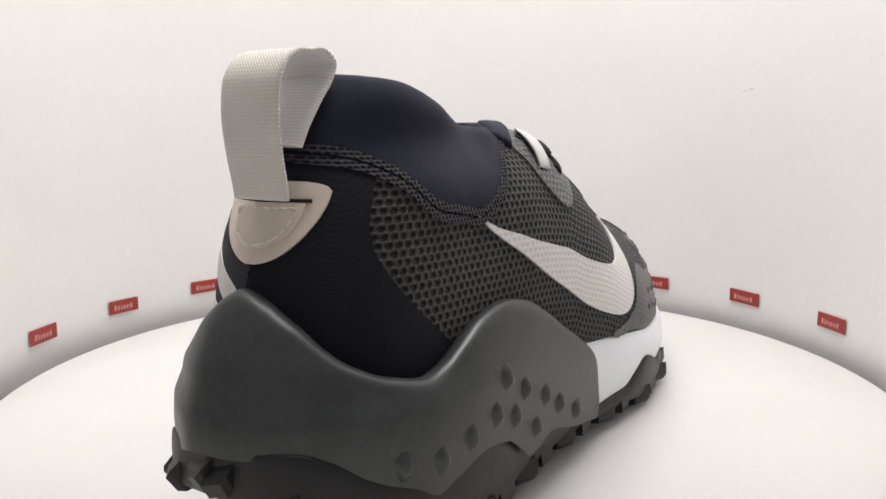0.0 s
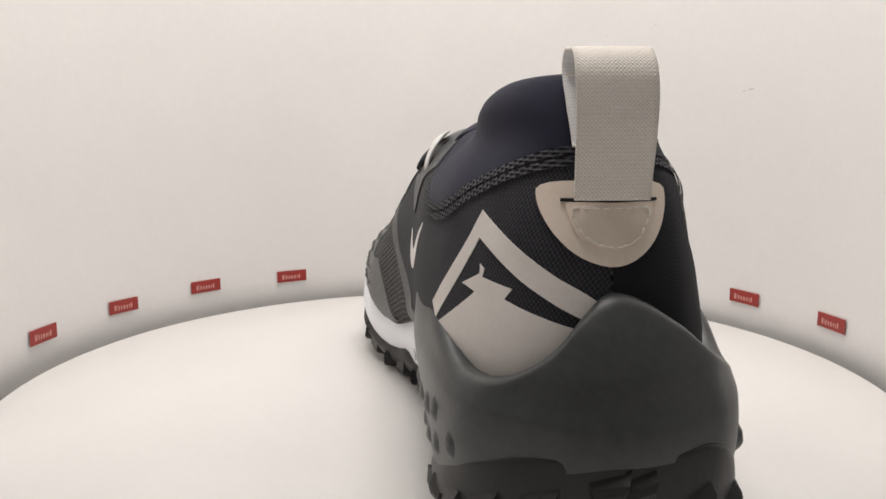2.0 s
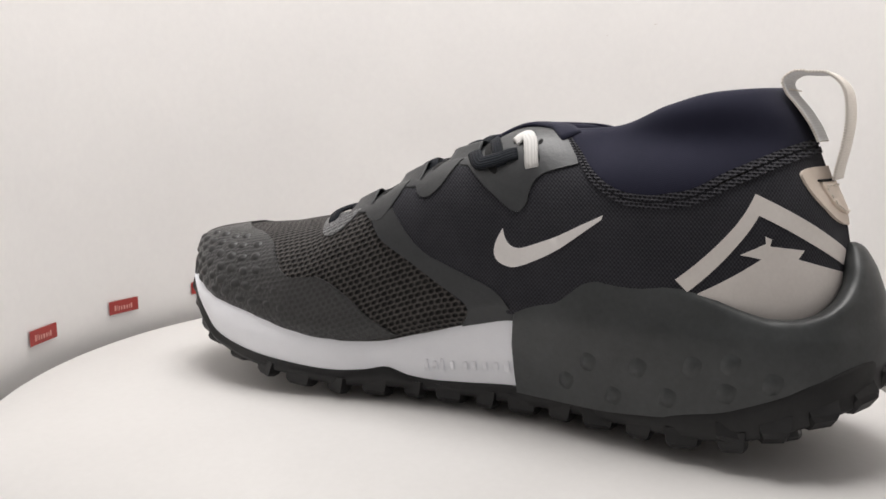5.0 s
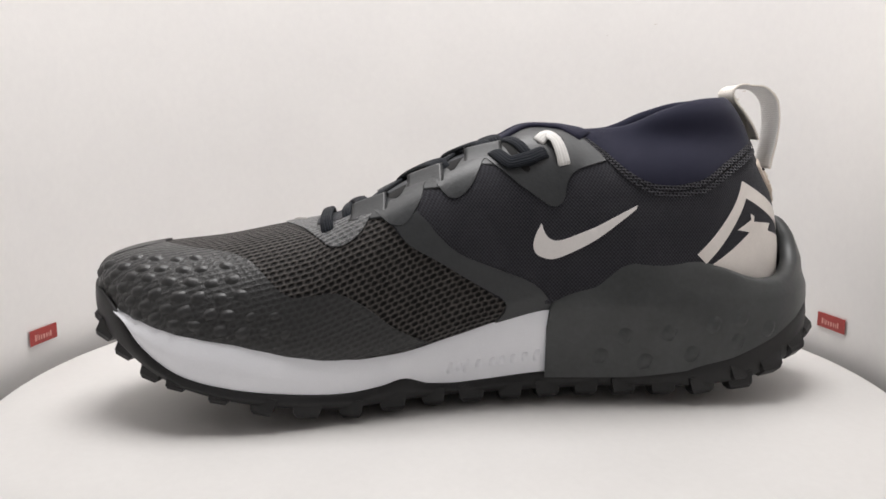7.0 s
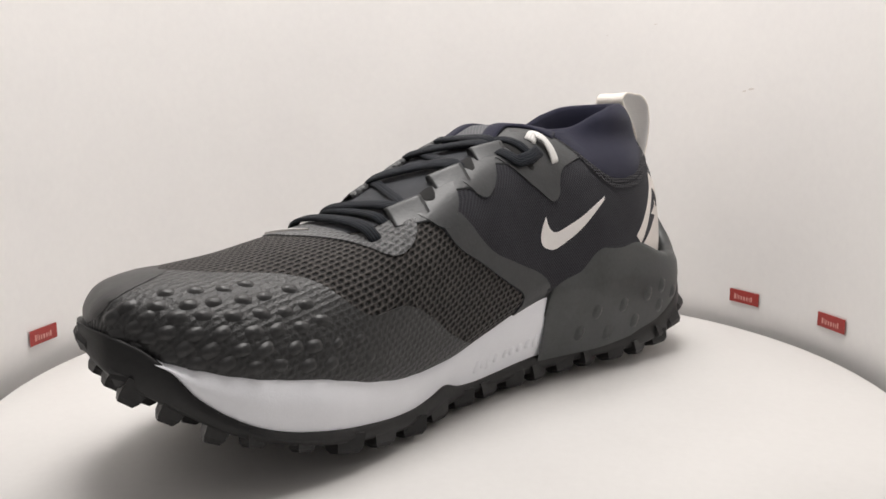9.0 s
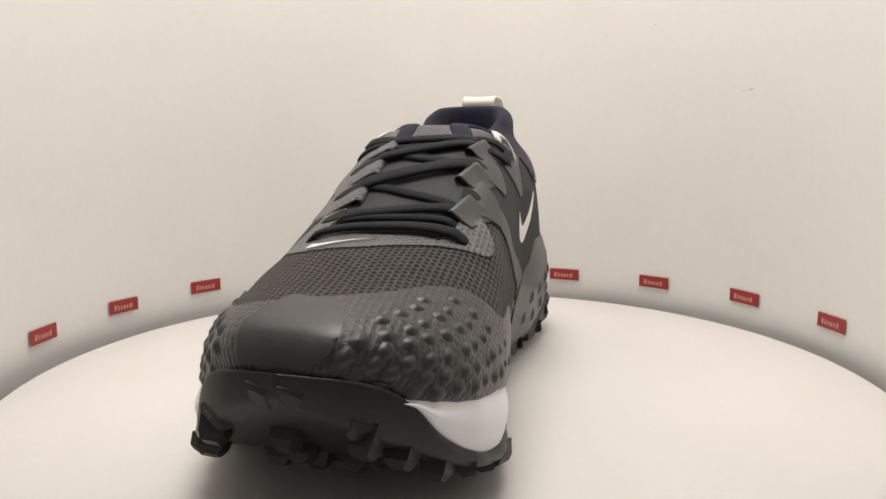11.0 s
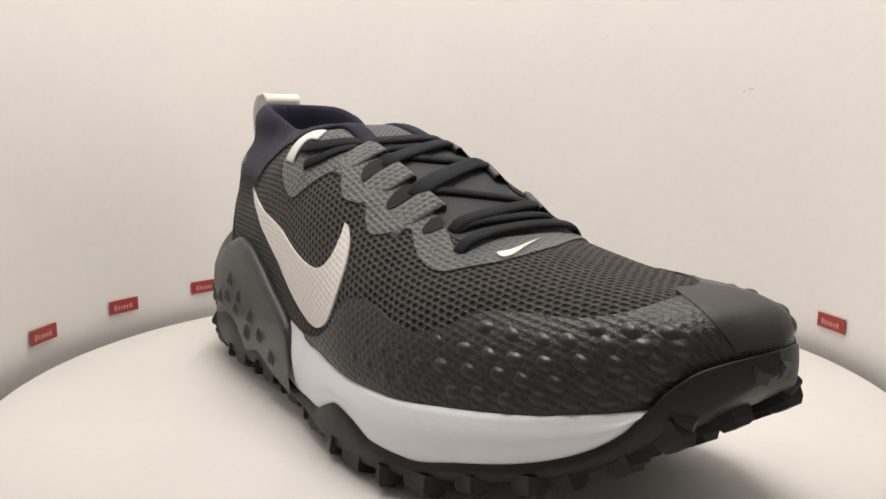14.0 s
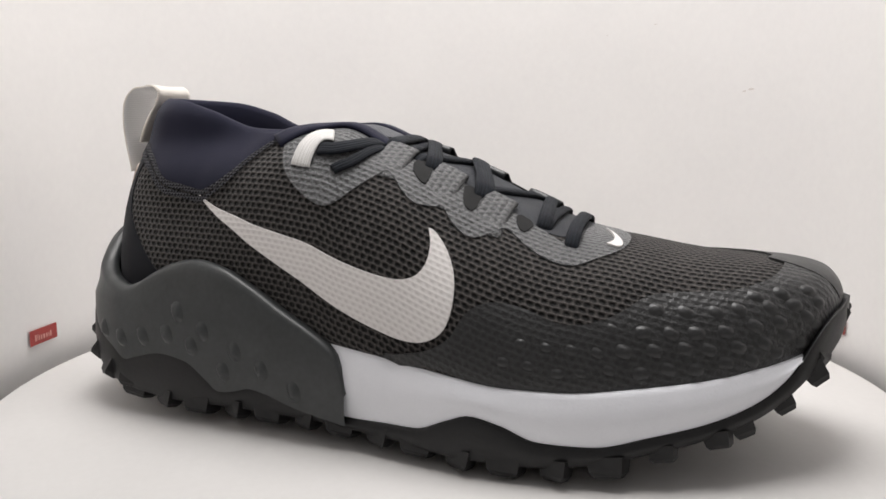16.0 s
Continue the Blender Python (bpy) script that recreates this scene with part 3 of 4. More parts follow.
def rounded(outline, turns=2):
    """Corner-cutting; points given with a third value stay sharp."""
    pts = [(p[0], p[1], len(p) > 2) for p in outline]
    for _ in range(turns):
        out = []
        for i, p in enumerate(pts):
            a, b = pts[i - 1], pts[(i + 1) % len(pts)]
            if p[2]:
                out.append(p)
            else:
                out += [(p[0] * 0.75 + a[0] * 0.25, p[1] * 0.75 + a[1] * 0.25, False), (p[0] * 0.75 + b[0] * 0.25, p[1] * 0.75 + b[1] * 0.25, False)]
        pts = out
    return [(p[0], p[1]) for p in pts]


def mesh_2d(loop, step):
    """Triangles that fill a closed outline, with even points inside."""
    dense = []
    for i, a in enumerate(loop):
        b = loop[(i + 1) % len(loop)]
        n = max(1, int(math.dist(a, b) / step))
        dense += [Vector((a[0] + (b[0] - a[0]) * k / n, a[1] + (b[1] - a[1]) * k / n)) for k in range(n)]
    lo, hi = np.min(dense, 0), np.max(dense, 0)
    poly = np.array([tuple(p) for p in dense])
    gx, gy = np.meshgrid(np.arange(lo[0] + step / 2, hi[0], step), np.arange(lo[1] + step / 2, hi[1], step))
    P = np.stack([gx.ravel(), gy.ravel()], -1)
    P[:, 0] += (np.floor((P[:, 1] - lo[1]) / step) % 2) * step * 0.3
    inside = np.zeros(len(P), bool)
    near = np.full(len(P), 1e9)
    for a, b in zip(poly, np.roll(poly, -1, 0)):
        cross = (a[1] > P[:, 1]) != (b[1] > P[:, 1])
        xi = (b[0] - a[0]) * (P[:, 1] - a[1]) / (b[1] - a[1] if b[1] != a[1] else 1e-9) + a[0]
        inside ^= cross & (P[:, 0] < xi)
        near = np.minimum(near, np.hypot(*(P - a).T))
    P = P[inside & (near > step * 0.55)]
    n = len(dense)
    verts, _, faces, *_ = delaunay_2d_cdt(dense + [Vector(p) for p in P], [], [list(range(n))], 1, 1e-6)
    return np.array([tuple(v) for v in verts]), [tuple(f) for f in faces]


def skirted(verts, faces, drop):
    """Gives an open sheet a rim: its border edges run down to the points of drop."""
    count = {}
    for f in faces:
        for a, b in zip(f, f[1:] + f[:1]):
            count[(a, b)] = count.get((a, b), 0) + 1
    rim = [(a, b) for a, b in count if (b, a) not in count]
    border = list(dict.fromkeys(k for e in rim for k in e))
    high = {k: len(verts) + i for i, k in enumerate(border)}
    low = {k: len(verts) + len(border) + i for i, k in enumerate(border)}
    extra = np.concatenate([verts[border], drop[border]])
    return np.concatenate([verts, extra]), list(faces) + [(high[b], high[a], low[a], low[b]) for a, b in rim], border


def patch(name, outline, material, lift=0.7, step=2.6, turns=2, label="", parent=shoe, wave=0.0):
    """A panel with thickness on the upper; its outline is given in (xn, v)."""
    loop = rounded([(float(flat(p[0])), p[1] * 70.0, *p[2:]) for p in outline], turns)
    P, faces = mesh_2d(loop, step)
    xn, v = np.clip(unflat(P[:, 0]), -149.95, 152.9), np.clip(P[:, 1] / 70.0, -1, 1)
    base, n = upper_at(xn, v), upper_normal(xn, v)
    up = np.full(len(base), lift)
    if wave:
        up += wave * np.array([noise.noise(Vector(p) * 0.16) for p in base])
    top, low = base + n * up[:, None], base - n * 0.5
    V, F, rim = skirted(top, faces, low)
    uv = cloth(xn, v)
    uv = np.concatenate([uv, uv[rim], uv[rim]])
    ob = mesh_object(name, V * MM, F, material, parent, label, uv)
    bm = bmesh.new()
    bm.from_mesh(ob.data)
    bmesh.ops.recalc_face_normals(bm, faces=bm.faces)
    bm.to_mesh(ob.data)
    bm.free()
    return ob


# black woven quarter of the inner side, and the smooth black heel panel of the outer side
patch("quarter_panel", [(-149.9, 1, 1), (-36, 1, 1), (-22, 0.95), (-10, 0.85), (6.5, 0.72), (20, 0.626), (27, 0.52), (33, 0.40, 1), (10, 0.33), (-20, 0.30), (-42, 0.12, 1), (-54, 0.27), (-64.5, 0.43), (-74, 0.53), (-87, 0.59), (-100, 0.61), (-123, 0.58), (-149.9, 0.52, 1)],
      M_WEAVE, 0.35, 3.2, label="fine black woven quarter panel")
patch("heel_panel", [(-149.9, -0.50, 1), (-130, -0.55, 1), (-132.7, -0.594), (-135.1, -0.648), (-131.6, -0.712), (-122.9, -0.776), (-106.6, -0.868), (-100, -0.90), (-95, -1, 1), (-149.9, -1, 1)],
      M_HEEL, 0.5, 3.0, label="smooth black heel panel")

# toe cap and its nubs
TOE = [(12, 0.985, 1), (17.6, 0.945), (26.4, 0.881), (35, 0.79), (46.8, 0.70), (55, 0.694), (65.5, 0.70), (73.4, 0.61), (82, 0.475), (98, 0.347), (110, 0.288), (122, 0.16), (129, 0.0), (131, -0.17), (129, -0.32), (125, -0.416), (115.6, -0.47), (105.7, -0.475), (97, -0.484), (88.5, -0.516), (84.8, -0.562), (80, -0.62), (72, -0.665), (65.5, -0.676), (58, -0.662), (50, -0.635), (40.5, -0.644), (33, -0.70), (29.6, -0.763), (27, -0.83), (18, -0.90), (8, -0.935), (-2, -0.955), (20, -0.985, 1), (152.8, -0.985, 1), (152.8, 0.985, 1)]
toe_cap = patch("toe_cap", TOE, M_TOE, 0.8, 2.6, wave=0.25, label="dark grey rubberised toe cap with raised nubs")
patch("toe_guard", [(123, 0.12), (127, 0.02), (124, -0.08), (131, -0.17), (139, -0.27), (147, -0.44), (150, -0.55, 1), (151.8, -0.4, 1), (151.8, 0.4, 1), (150, 0.55, 1), (146, 0.44), (136, 0.28)], M_GUARD, 1.0, 2.2, label="smooth dark toe guard")


def nub_mesh(length, width, high):
    """A low soft pad with a squarish outline, a little steeper at one end."""
    bm = bmesh.new()
    rings, n = [], 12
    for k, zz in ((1.42, -0.30), (1.20, 0.02), (0.98, 0.34), (0.75, 0.70), (0.50, 0.93), (0.22, 1.0)):
        ring = []
        for i in range(n):
            a = 2 * math.pi * i / n + 0.26
            c, sn = math.cos(a), math.sin(a)
            r = (abs(c) ** 3 + abs(sn) ** 3) ** (-1 / 3) * k
            ring.append(bm.verts.new((length / 2 * r * c * (1.15 if c > 0 else 0.9) * MM, width / 2 * r * sn * MM, high * zz * (1 + 0.15 * c) * MM)))
        rings.append(ring)
    for a, b in zip(rings, rings[1:]):
        for i in range(n):
            bm.faces.new((a[i], a[(i + 1) % n], b[(i + 1) % n], b[i]))
    bm.faces.new(rings[-1])
    me = bpy.data.meshes.new("nub")
    bm.to_mesh(me)
    bm.free()
    me.polygons.foreach_set("use_smooth", [True] * len(me.polygons))
    return me


def seat(ob, place, normal, along, parent):
    z = Vector(normal).normalized()
    x = (Vector(along) - z * z.dot(Vector(along))).normalized()
    m = Matrix((x, z.cross(x), z)).transposed().to_4x4()
    m.translation = Vector(place) * MM
    ob.parent = parent
    ob.matrix_local = m


NUB = nub_mesh(4.4, 3.3, 0.85)
NUB_SMALL = nub_mesh(3.2, 2.4, 0.55)
for me in (NUB, NUB_SMALL):
    me.materials.append(M_NUB)
rnd = random.Random(4)
for side, x_from in ((-1, 46), (1, 66)):
    for row, vv in enumerate((0.86, 0.77, 0.68, 0.59, 0.50, 0.41, 0.33)):
        for x in np.arange(x_from + (row % 2) * 4.2, 146, 8.4):
            lim = np.interp(x, [40, 62, 80, 90, 104, 120, 128, 150], [0.72, 0.74, 0.66, 0.57, 0.53, 0.49, 0.42, 0.50]) if side < 0 else np.interp(x, [60, 67, 75, 84, 97, 112, 128, 150], [0.76, 0.75, 0.66, 0.52, 0.40, 0.33, 0.36, 0.50])
            if vv < lim + 0.015:
                continue
            xx, ww = x + rnd.uniform(-0.8, 0.8), side * (vv + rnd.uniform(-0.012, 0.012))
            p, n = upper_at(xx, ww), upper_normal(xx, ww)
            big = x > 82 and vv < 0.9
            seat(new("nub", NUB if big else NUB_SMALL), p + n * 0.8, n, (0.9, -0.3 * side, rnd.uniform(-0.5, 0.1)), toe_cap)

# eyestays, inner band, tongue
patch("inner_band", [(25, 0.54, 1), (15.4, 0.535, 1), (2.1, 0.70), (-14.6, 0.795), (-35.3, 0.913), (-40, 1, 1), (-16, 1, 1), (-22.3, 0.94), (-10.1, 0.85), (6.5, 0.72), (20, 0.626)], M_TPU, 0.75, 2.4, label="dark grey overlay band")
patch("inner_eyestay", [(-66.4, 0.53, 1), (-58.4, 0.534), (-51.2, 0.553), (-47.0, 0.598), (-46.0, 0.639), (-41.7, 0.667), (-36.4, 0.648), (-26.6, 0.575), (-16.8, 0.47), (-13.5, 0.42), (-11.2, 0.47), (-7.9, 0.525), (-2.4, 0.553), (2.1, 0.543), (5.4, 0.502), (8.7, 0.425), (12.0, 0.411), (13.1, 0.484), (15.4, 0.521), (19.8, 0.562), (24.2, 0.55), (28, 0.52), (34, 0.42), (34, 0.36, 1), (14, 0.365), (-8, 0.365), (-26, 0.32), (-42, 0.24), (-54, 0.33)],
      M_TPU, 0.9, 2.2, label="smooth dark grey inner eyestay")
patch("outer_eyestay", [(-56, -0.40, 1), (-53.3, -0.457), (-48.1, -0.53), (-34.2, -0.598), (-25.5, -0.589), (-16.8, -0.489), (-11.2, -0.402), (-9.0, -0.347), (0.9, -0.429), (6.5, -0.438), (13.1, -0.397), (14.2, -0.37), (20.9, -0.438), (28.5, -0.452), (34.0, -0.374), (37.2, -0.306), (43.7, -0.356), (53.2, -0.406), (63.4, -0.411), (69.4, -0.342), (76.3, -0.26), (78.2, -0.15), (76, 0.02), (68, 0.20), (56.3, 0.425), (49.0, 0.534), (38.3, 0.525), (33, 0.42), (33, 0.365, 1), (48, 0.36), (58, 0.31, 1), (61, 0.05), (59, -0.2), (56, -0.27, 1), (44, -0.20), (23, -0.17), (6, -0.175), (-12, -0.19), (-30, -0.16), (-45, -0.20)],
      M_DIMPLE, 0.6, 2.2, wave=0.12, label="dimpled dark grey outer eyestay")
patch("tongue", [(60, -0.25), (62, 0.05), (60, 0.30), (30, 0.39), (0, 0.39), (-26, 0.36), (-36, 0.20), (-37.5, 0.0), (-34, -0.20), (0, -0.20), (30, -0.20)], M_TONGUE, 0.3, 2.6, label="grey padded tongue under the laces")
patch("tongue_pad", [(-22, -0.15), (-22, 0.30), (-32, 0.25), (-37.6, 0.10), (-37.6, -0.02), (-32, -0.14)], M_TONGUE_PAD, 1.6, 2.2, label="light grey perforated top of the tongue")
for outline in ([(19, 0.35), (30, 0.35), (25, 0.43), (22, 0.43)], [(-5, 0.345), (5, 0.345), (3, 0.385), (0, 0.448), (-3.5, 0.38)], [(-19, 0.29), (-23, 0.29), (-27.7, 0.475), (-33, 0.54), (-31, 0.555), (-26, 0.50)],
                [(-3.5, -0.17), (3.2, -0.17), (6.5, -0.329), (3.2, -0.333), (-2.4, -0.274)], [(16, -0.17), (24, -0.17), (25.3, -0.324), (22, -0.329), (19.5, -0.29)], [(37, -0.18), (45, -0.20), (44, -0.30), (40.5, -0.29)]):
    patch("lace_slot", outline, M_SLOT, 1.05, 1.6, 1, "dark lace slot in the eyestay")
for x, vv in ((-37.5, 0.429), (-48.1, 0.429), (-49.1, 0.507), (-45, -0.355), (-44.5, -0.485)):
    patch("eyelet", [(x - 1.2, vv), (x, vv + 0.02), (x + 1.2, vv), (x, vv - 0.02)], M_SLOT, 1.05, 0.8, 2, "small punched eyelet")

# printed marks, plain shapes
patch("side_mark", [(-76.2, 0.667, 1), (-75.6, 0.678, 1), (-55.3, 0.773), (-43.8, 0.815), (-38.5, 0.826), (-33.1, 0.806), (-31.3, 0.776), (-32.1, 0.744), (-35.3, 0.708, 1), (-36.6, 0.744), (-39.6, 0.764), (-43.8, 0.763), (-55.3, 0.729)],
      M_PRINT, 0.52, 1.6, label="cream printed check-shaped mark")
patch("side_mark", [(-89.5, -0.638, 1), (-69.4, -0.668), (-38.5, -0.702), (-13.5, -0.721), (2.1, -0.717), (10.9, -0.689), (15.4, -0.626), (15.4, -0.548), (13.1, -0.495, 1), (15.6, -0.493), (22.0, -0.539), (26.4, -0.621), (27.0, -0.731), (24.4, -0.818), (17.6, -0.872), (9.8, -0.888), (0.9, -0.884), (-17.9, -0.857), (-42.8, -0.789), (-69.4, -0.70)],
      M_SWELL, 0.75, 1.6, label="large white check-shaped mark with knit relief", wave=0.1)
patch("toe_mark", [(66, 0.06, 1), (73, -0.10), (76.6, -0.195), (75.4, -0.24), (70.8, -0.215, 1), (73, -0.17), (71, -0.08)], M_PRINT, 1.35, 1.2, label="small white check-shaped mark")
patch("heel_mark", [(-101.0, 0.831, 1), (-128.9, 0.655, 1), (-149.0, 0.775, 1), (-148.2, 0.805, 1), (-128.0, 0.697, 1), (-105.1, 0.86, 1)], M_LOGO, 0.52, 2.0, label="cream printed peak outline")
patch("heel_mark", [(-108.2, 0.863, 1), (-127.2, 0.785, 1), (-121.0, 0.776, 1), (-128.9, 0.753, 1), (-128.9, 0.738, 1), (-130.7, 0.744, 1), (-130.0, 0.758, 1), (-139.4, 0.767, 1), (-137.5, 0.785, 1), (-139.6, 0.79, 1), (-148.0, 0.82, 1), (-147.5, 0.97, 1), (-115, 0.97, 1)], M_LOGO, 0.52, 2.0, label="cream printed hill shape")

# ---------------------------------------------------------------- sock collar
BORDER_M = curve((-150, 0.555), (-144, 0.567), (-123.5, 0.612), (-105, 0.645), (-98, 0.645), (-87, 0.628), (-74, 0.567), (-64.5, 0.475), (-54.3, 0.315), (-46, 0.17), (-38, 0.0))
BORDER_L = curve((-150, 0.555), (-140, 0.562), (-127, 0.587), (-108, 0.635), (-91, 0.632), (-77, 0.57), (-63.5, 0.44), (-57, 0.35), (-48, 0.20), (-38, 0.0))
cs = stations(-150, -38.5, 60)


def collar_side(sign, border):
    rows, uvs = [], []
    for t in np.linspace(0, 1, 22):
        vv = sign * np.maximum(border(cs) * (1 - t) + EDGE(cs) * t, 1e-9)
        p = upper_at(cs, vv) + upper_normal(cs, vv) * (0.6 + 0.5 * np.sin(np.pi * t) ** 0.7)
        rows.append(p)
        uvs.append(np.stack([cs, t * 35 + 0 * cs], -1))
    edge = upper_at(cs, sign * np.maximum(EDGE(cs), 1e-9))
    n = upper_normal(cs, sign * (EDGE(cs) + 0.03))
    n[:, 2] = 0
    n /= np.linalg.norm(n, axis=1, keepdims=True) + 1e-9
    for k, (inward, up) in enumerate(((0.2, 0.9), (1.4, 1.5), (2.8, 1.0), (3.6, -0.8), (3.9, -5), (4.0, -14), (3.5, -28), (2.5, -48))):
        p = edge - n * inward
        p[:, 2] += up
        rows.append(p)
        uvs.append(np.stack([cs, 36 + 4 * k + 0 * cs], -1))
    return np.concatenate(rows), np.concatenate(uvs), len(rows)


Vm, Um, nr = collar_side(1, BORDER_M)
Vl, Ul, _ = collar_side(-1, BORDER_L)
F = grid_faces(nr, len(cs))
collar = mesh_object("collar", np.concatenate([Vm, Vl]) * MM, F + [tuple(i + len(Vm) for i in f) for f in F], M_COLLAR, shoe, "dark navy stretch sock collar, open at the top", np.concatenate([Um, Ul]))
merged(collar, 4e-4 * 0.5)
for sign, border in ((1, BORDER_M), (-1, BORDER_L)):
    for k, (a, b) in enumerate(((-0.006, 0.008), (0.012, 0.026))):
        strip("collar_seam", stations(-149.9, -46, 70), lambda x: sign * (border(x) + a), lambda x: sign * (border(x) + b), 4, M_SEAM, 1.0, label="black stitched seam below the collar")

# ---------------------------------------------------------------- laces
def ribbon(name, path, ups, width, thick, material, parent=shoe, label="", sides=10):
    """A flat woven band along a path, its face turned to the given directions."""
    path, ups = np.array(path, float), np.array(ups, float)
    V, U, run = [], [], 0.0
    for i, p in enumerate(path):
        t = Vector(path[min(i + 1, len(path) - 1)] - path[max(i - 1, 0)]).normalized()
        up = Vector(ups[i])
        up = (up - t * up.dot(t)).normalized()
        side = t.cross(up)
        if i:
            run += float(np.linalg.norm(p - path[i - 1]))
        for k in range(sides):
            a = 2 * math.pi * k / sides
            c, s = math.cos(a), math.sin(a)
            q = Vector(p) + side * (width / 2 * math.copysign(abs(c) ** 0.7, c)) + up * (thick / 2 * math.copysign(abs(s) ** 0.7, s))
            V.append(tuple(q))
            U.append((run, c * width / 2 + (0 if s > 0 else width)))
    F = grid_faces(len(path), sides, True) + [tuple(range(sides))[::-1], tuple(range((len(path) - 1) * sides, len(path) * sides))]
    return mesh_object(name, np.array(V) * MM, F, material, parent, label, np.array(U))


def lace_row(x0, v0, x1, v1, lift, width=6.0, thick=2.4, sag=0.0, dip=True):
    """One pass of the lace over the tongue from the outer to the inner eyestay."""
    ts = np.linspace(0, 1, 26)
    xs, vs = x0 + (x1 - x0) * ts, v0 + (v1 - v0) * ts
    n = upper_normal(xs, np.where(vs == 0, 1e-4, vs))
    ends = np.clip(np.minimum(ts, 1 - ts) / 0.09, 0, 1) if dip else np.ones_like(ts)
    h = lift * ends ** 0.6 - 1.0 * (1 - ends) + sag * np.sin(np.pi * ts)
    return upper_at(xs, vs) + n * h[:, None], n


lace = new("lace")
lace.parent = shoe
lace["label"] = "blue-black flat woven lace in crossing rows"
for x0, v0, x1, v1, lift, w in ((60, -0.30, 52, 0.425, 2.4, 5.4), (48, -0.21, 37, 0.39, 2.4, 5.6), (49, -0.20, 45, 0.36, 1.5, 4.2), (25, -0.21, 4, 0.40, 2.8, 8.0), (22, -0.20, 35, 0.37, 1.1, 4.4),
                                (4, -0.21, -16, 0.38, 2.8, 6.4), (-4, -0.20, 6, 0.36, 1.2, 5.0), (-15, -0.19, -20, 0.36, 2.6, 6.0), (-8, -0.18, -14, 0.34, 1.4, 4.5)):
    p, n = lace_row(x0, v0, x1, v1, lift, w)
    ribbon("lace_pass", p, n, w, 2.2, M_LACE, lace)


def bead(name, pts, width, thick, material, parent, label="", low=0.6, high=3.0):
    """A band over the upper through (xn, v) points, rising in its middle."""
    q = np.array(pts, float)
    k = np.linspace(0, len(q) - 1, 22)
    xs, vs = curve(*zip(range(len(q)), q[:, 0]))(k), curve(*zip(range(len(q)), q[:, 1]))(k)
    n = upper_normal(xs, vs)
    p = upper_at(xs, vs) + n * (low + high * np.sin(np.pi * np.linspace(0, 1, 22)) ** 0.6)[:, None]
    return ribbon(name, p, n, width, thick, material, parent, label)


# the lace's upper runs, out to the eyelets, and the white keepers
bead("lace_pass", [(-17, 0.40), (-25, 0.50), (-32, 0.507), (-40, 0.484)], 6.0, 1.8, M_LACE, lace, high=1.3)
bead("lace_pass", [(-22, 0.30), (-30, 0.45), (-34, 0.53)], 4.6, 1.6, M_LACE, lace, high=0.8)
bead("lace_pass", [(-20, -0.17), (-25, -0.33), (-32, -0.41), (-37, -0.42)], 6.0, 1.8, M_LACE, lace, high=1.3)
bead("lace_pass", [(-17, -0.22), (-22, -0.40), (-28, -0.475)], 4.6, 1.6, M_LACE, lace, high=0.8)
bead("lace_keeper", [(-37.5, 0.434), (-41.5, 0.405), (-44, 0.43), (-46, 0.479), (-47.5, 0.535)], 5.5, 1.0, M_TIP, shoe, "white lace keeper loop", 0.6, 2.2)
bead("lace_keeper", [(-35.0, -0.325), (-40.0, -0.36), (-41.7, -0.425), (-42, -0.495)], 8.5, 1.0, M_TIP, shoe, "white lace keeper loop", 0.7, 1.5)
bead("collar_flap", [(-15, 0.30), (-26, 0.25), (-38, 0.20), (-50, 0.26), (-60, 0.40)], 9.0, 2.6, M_COLLAR, shoe, "dark padded edge beside the tongue", 0.4, 0.9)
bead("collar_flap", [(-17, -0.13), (-27, -0.13), (-38, -0.15), (-50, -0.27), (-60, -0.41)], 9.0, 2.6, M_COLLAR, shoe, "dark padded edge beside the tongue", 0.4, 0.9)

# folded webbing loops along the throat
def throat_loop(x, sign, w):
    """A tab of the eyestay that rises over the lace and rolls back under itself at the throat."""
    v0, v1, high, r = (0.46, 0.362, 2.9, 1.7) if sign > 0 else (-0.40, -0.15, 2.9, 1.6)
    ts = np.linspace(0, 1, 12)
    vs = v0 + (v1 - v0) * ts
    xs = np.full_like(vs, float(x)) - 1.2 * ts
    n = upper_normal(xs, vs)
    p = upper_at(xs, vs) + n * (0.15 + (high - 0.15) * ts ** 2.2)[:, None]
    tang = p[-1] - p[-2]
    tang /= np.linalg.norm(tang)
    up = n[-1] - tang * (n[-1] @ tang)
    up /= np.linalg.norm(up)
    angles = np.radians(np.linspace(15, 200, 12))
    roll = np.array([p[-1] + tang * r * math.sin(a) - up * r * (1 - math.cos(a)) for a in angles])
    face = np.array([tang * math.sin(a) + up * math.cos(a) for a in angles])
    ribbon("lace_loop", np.concatenate([p, roll]), np.concatenate([n, face]), w, 0.6, M_TPU if sign > 0 else M_DIMPLE, shoe, "folded dark grey lace loop", 8)


for x in (36, 12.5, -12.5):
    throat_loop(x, 1, 16)
for x in (31.5, 11.5, -9.5):
    throat_loop(x, -1, 12)

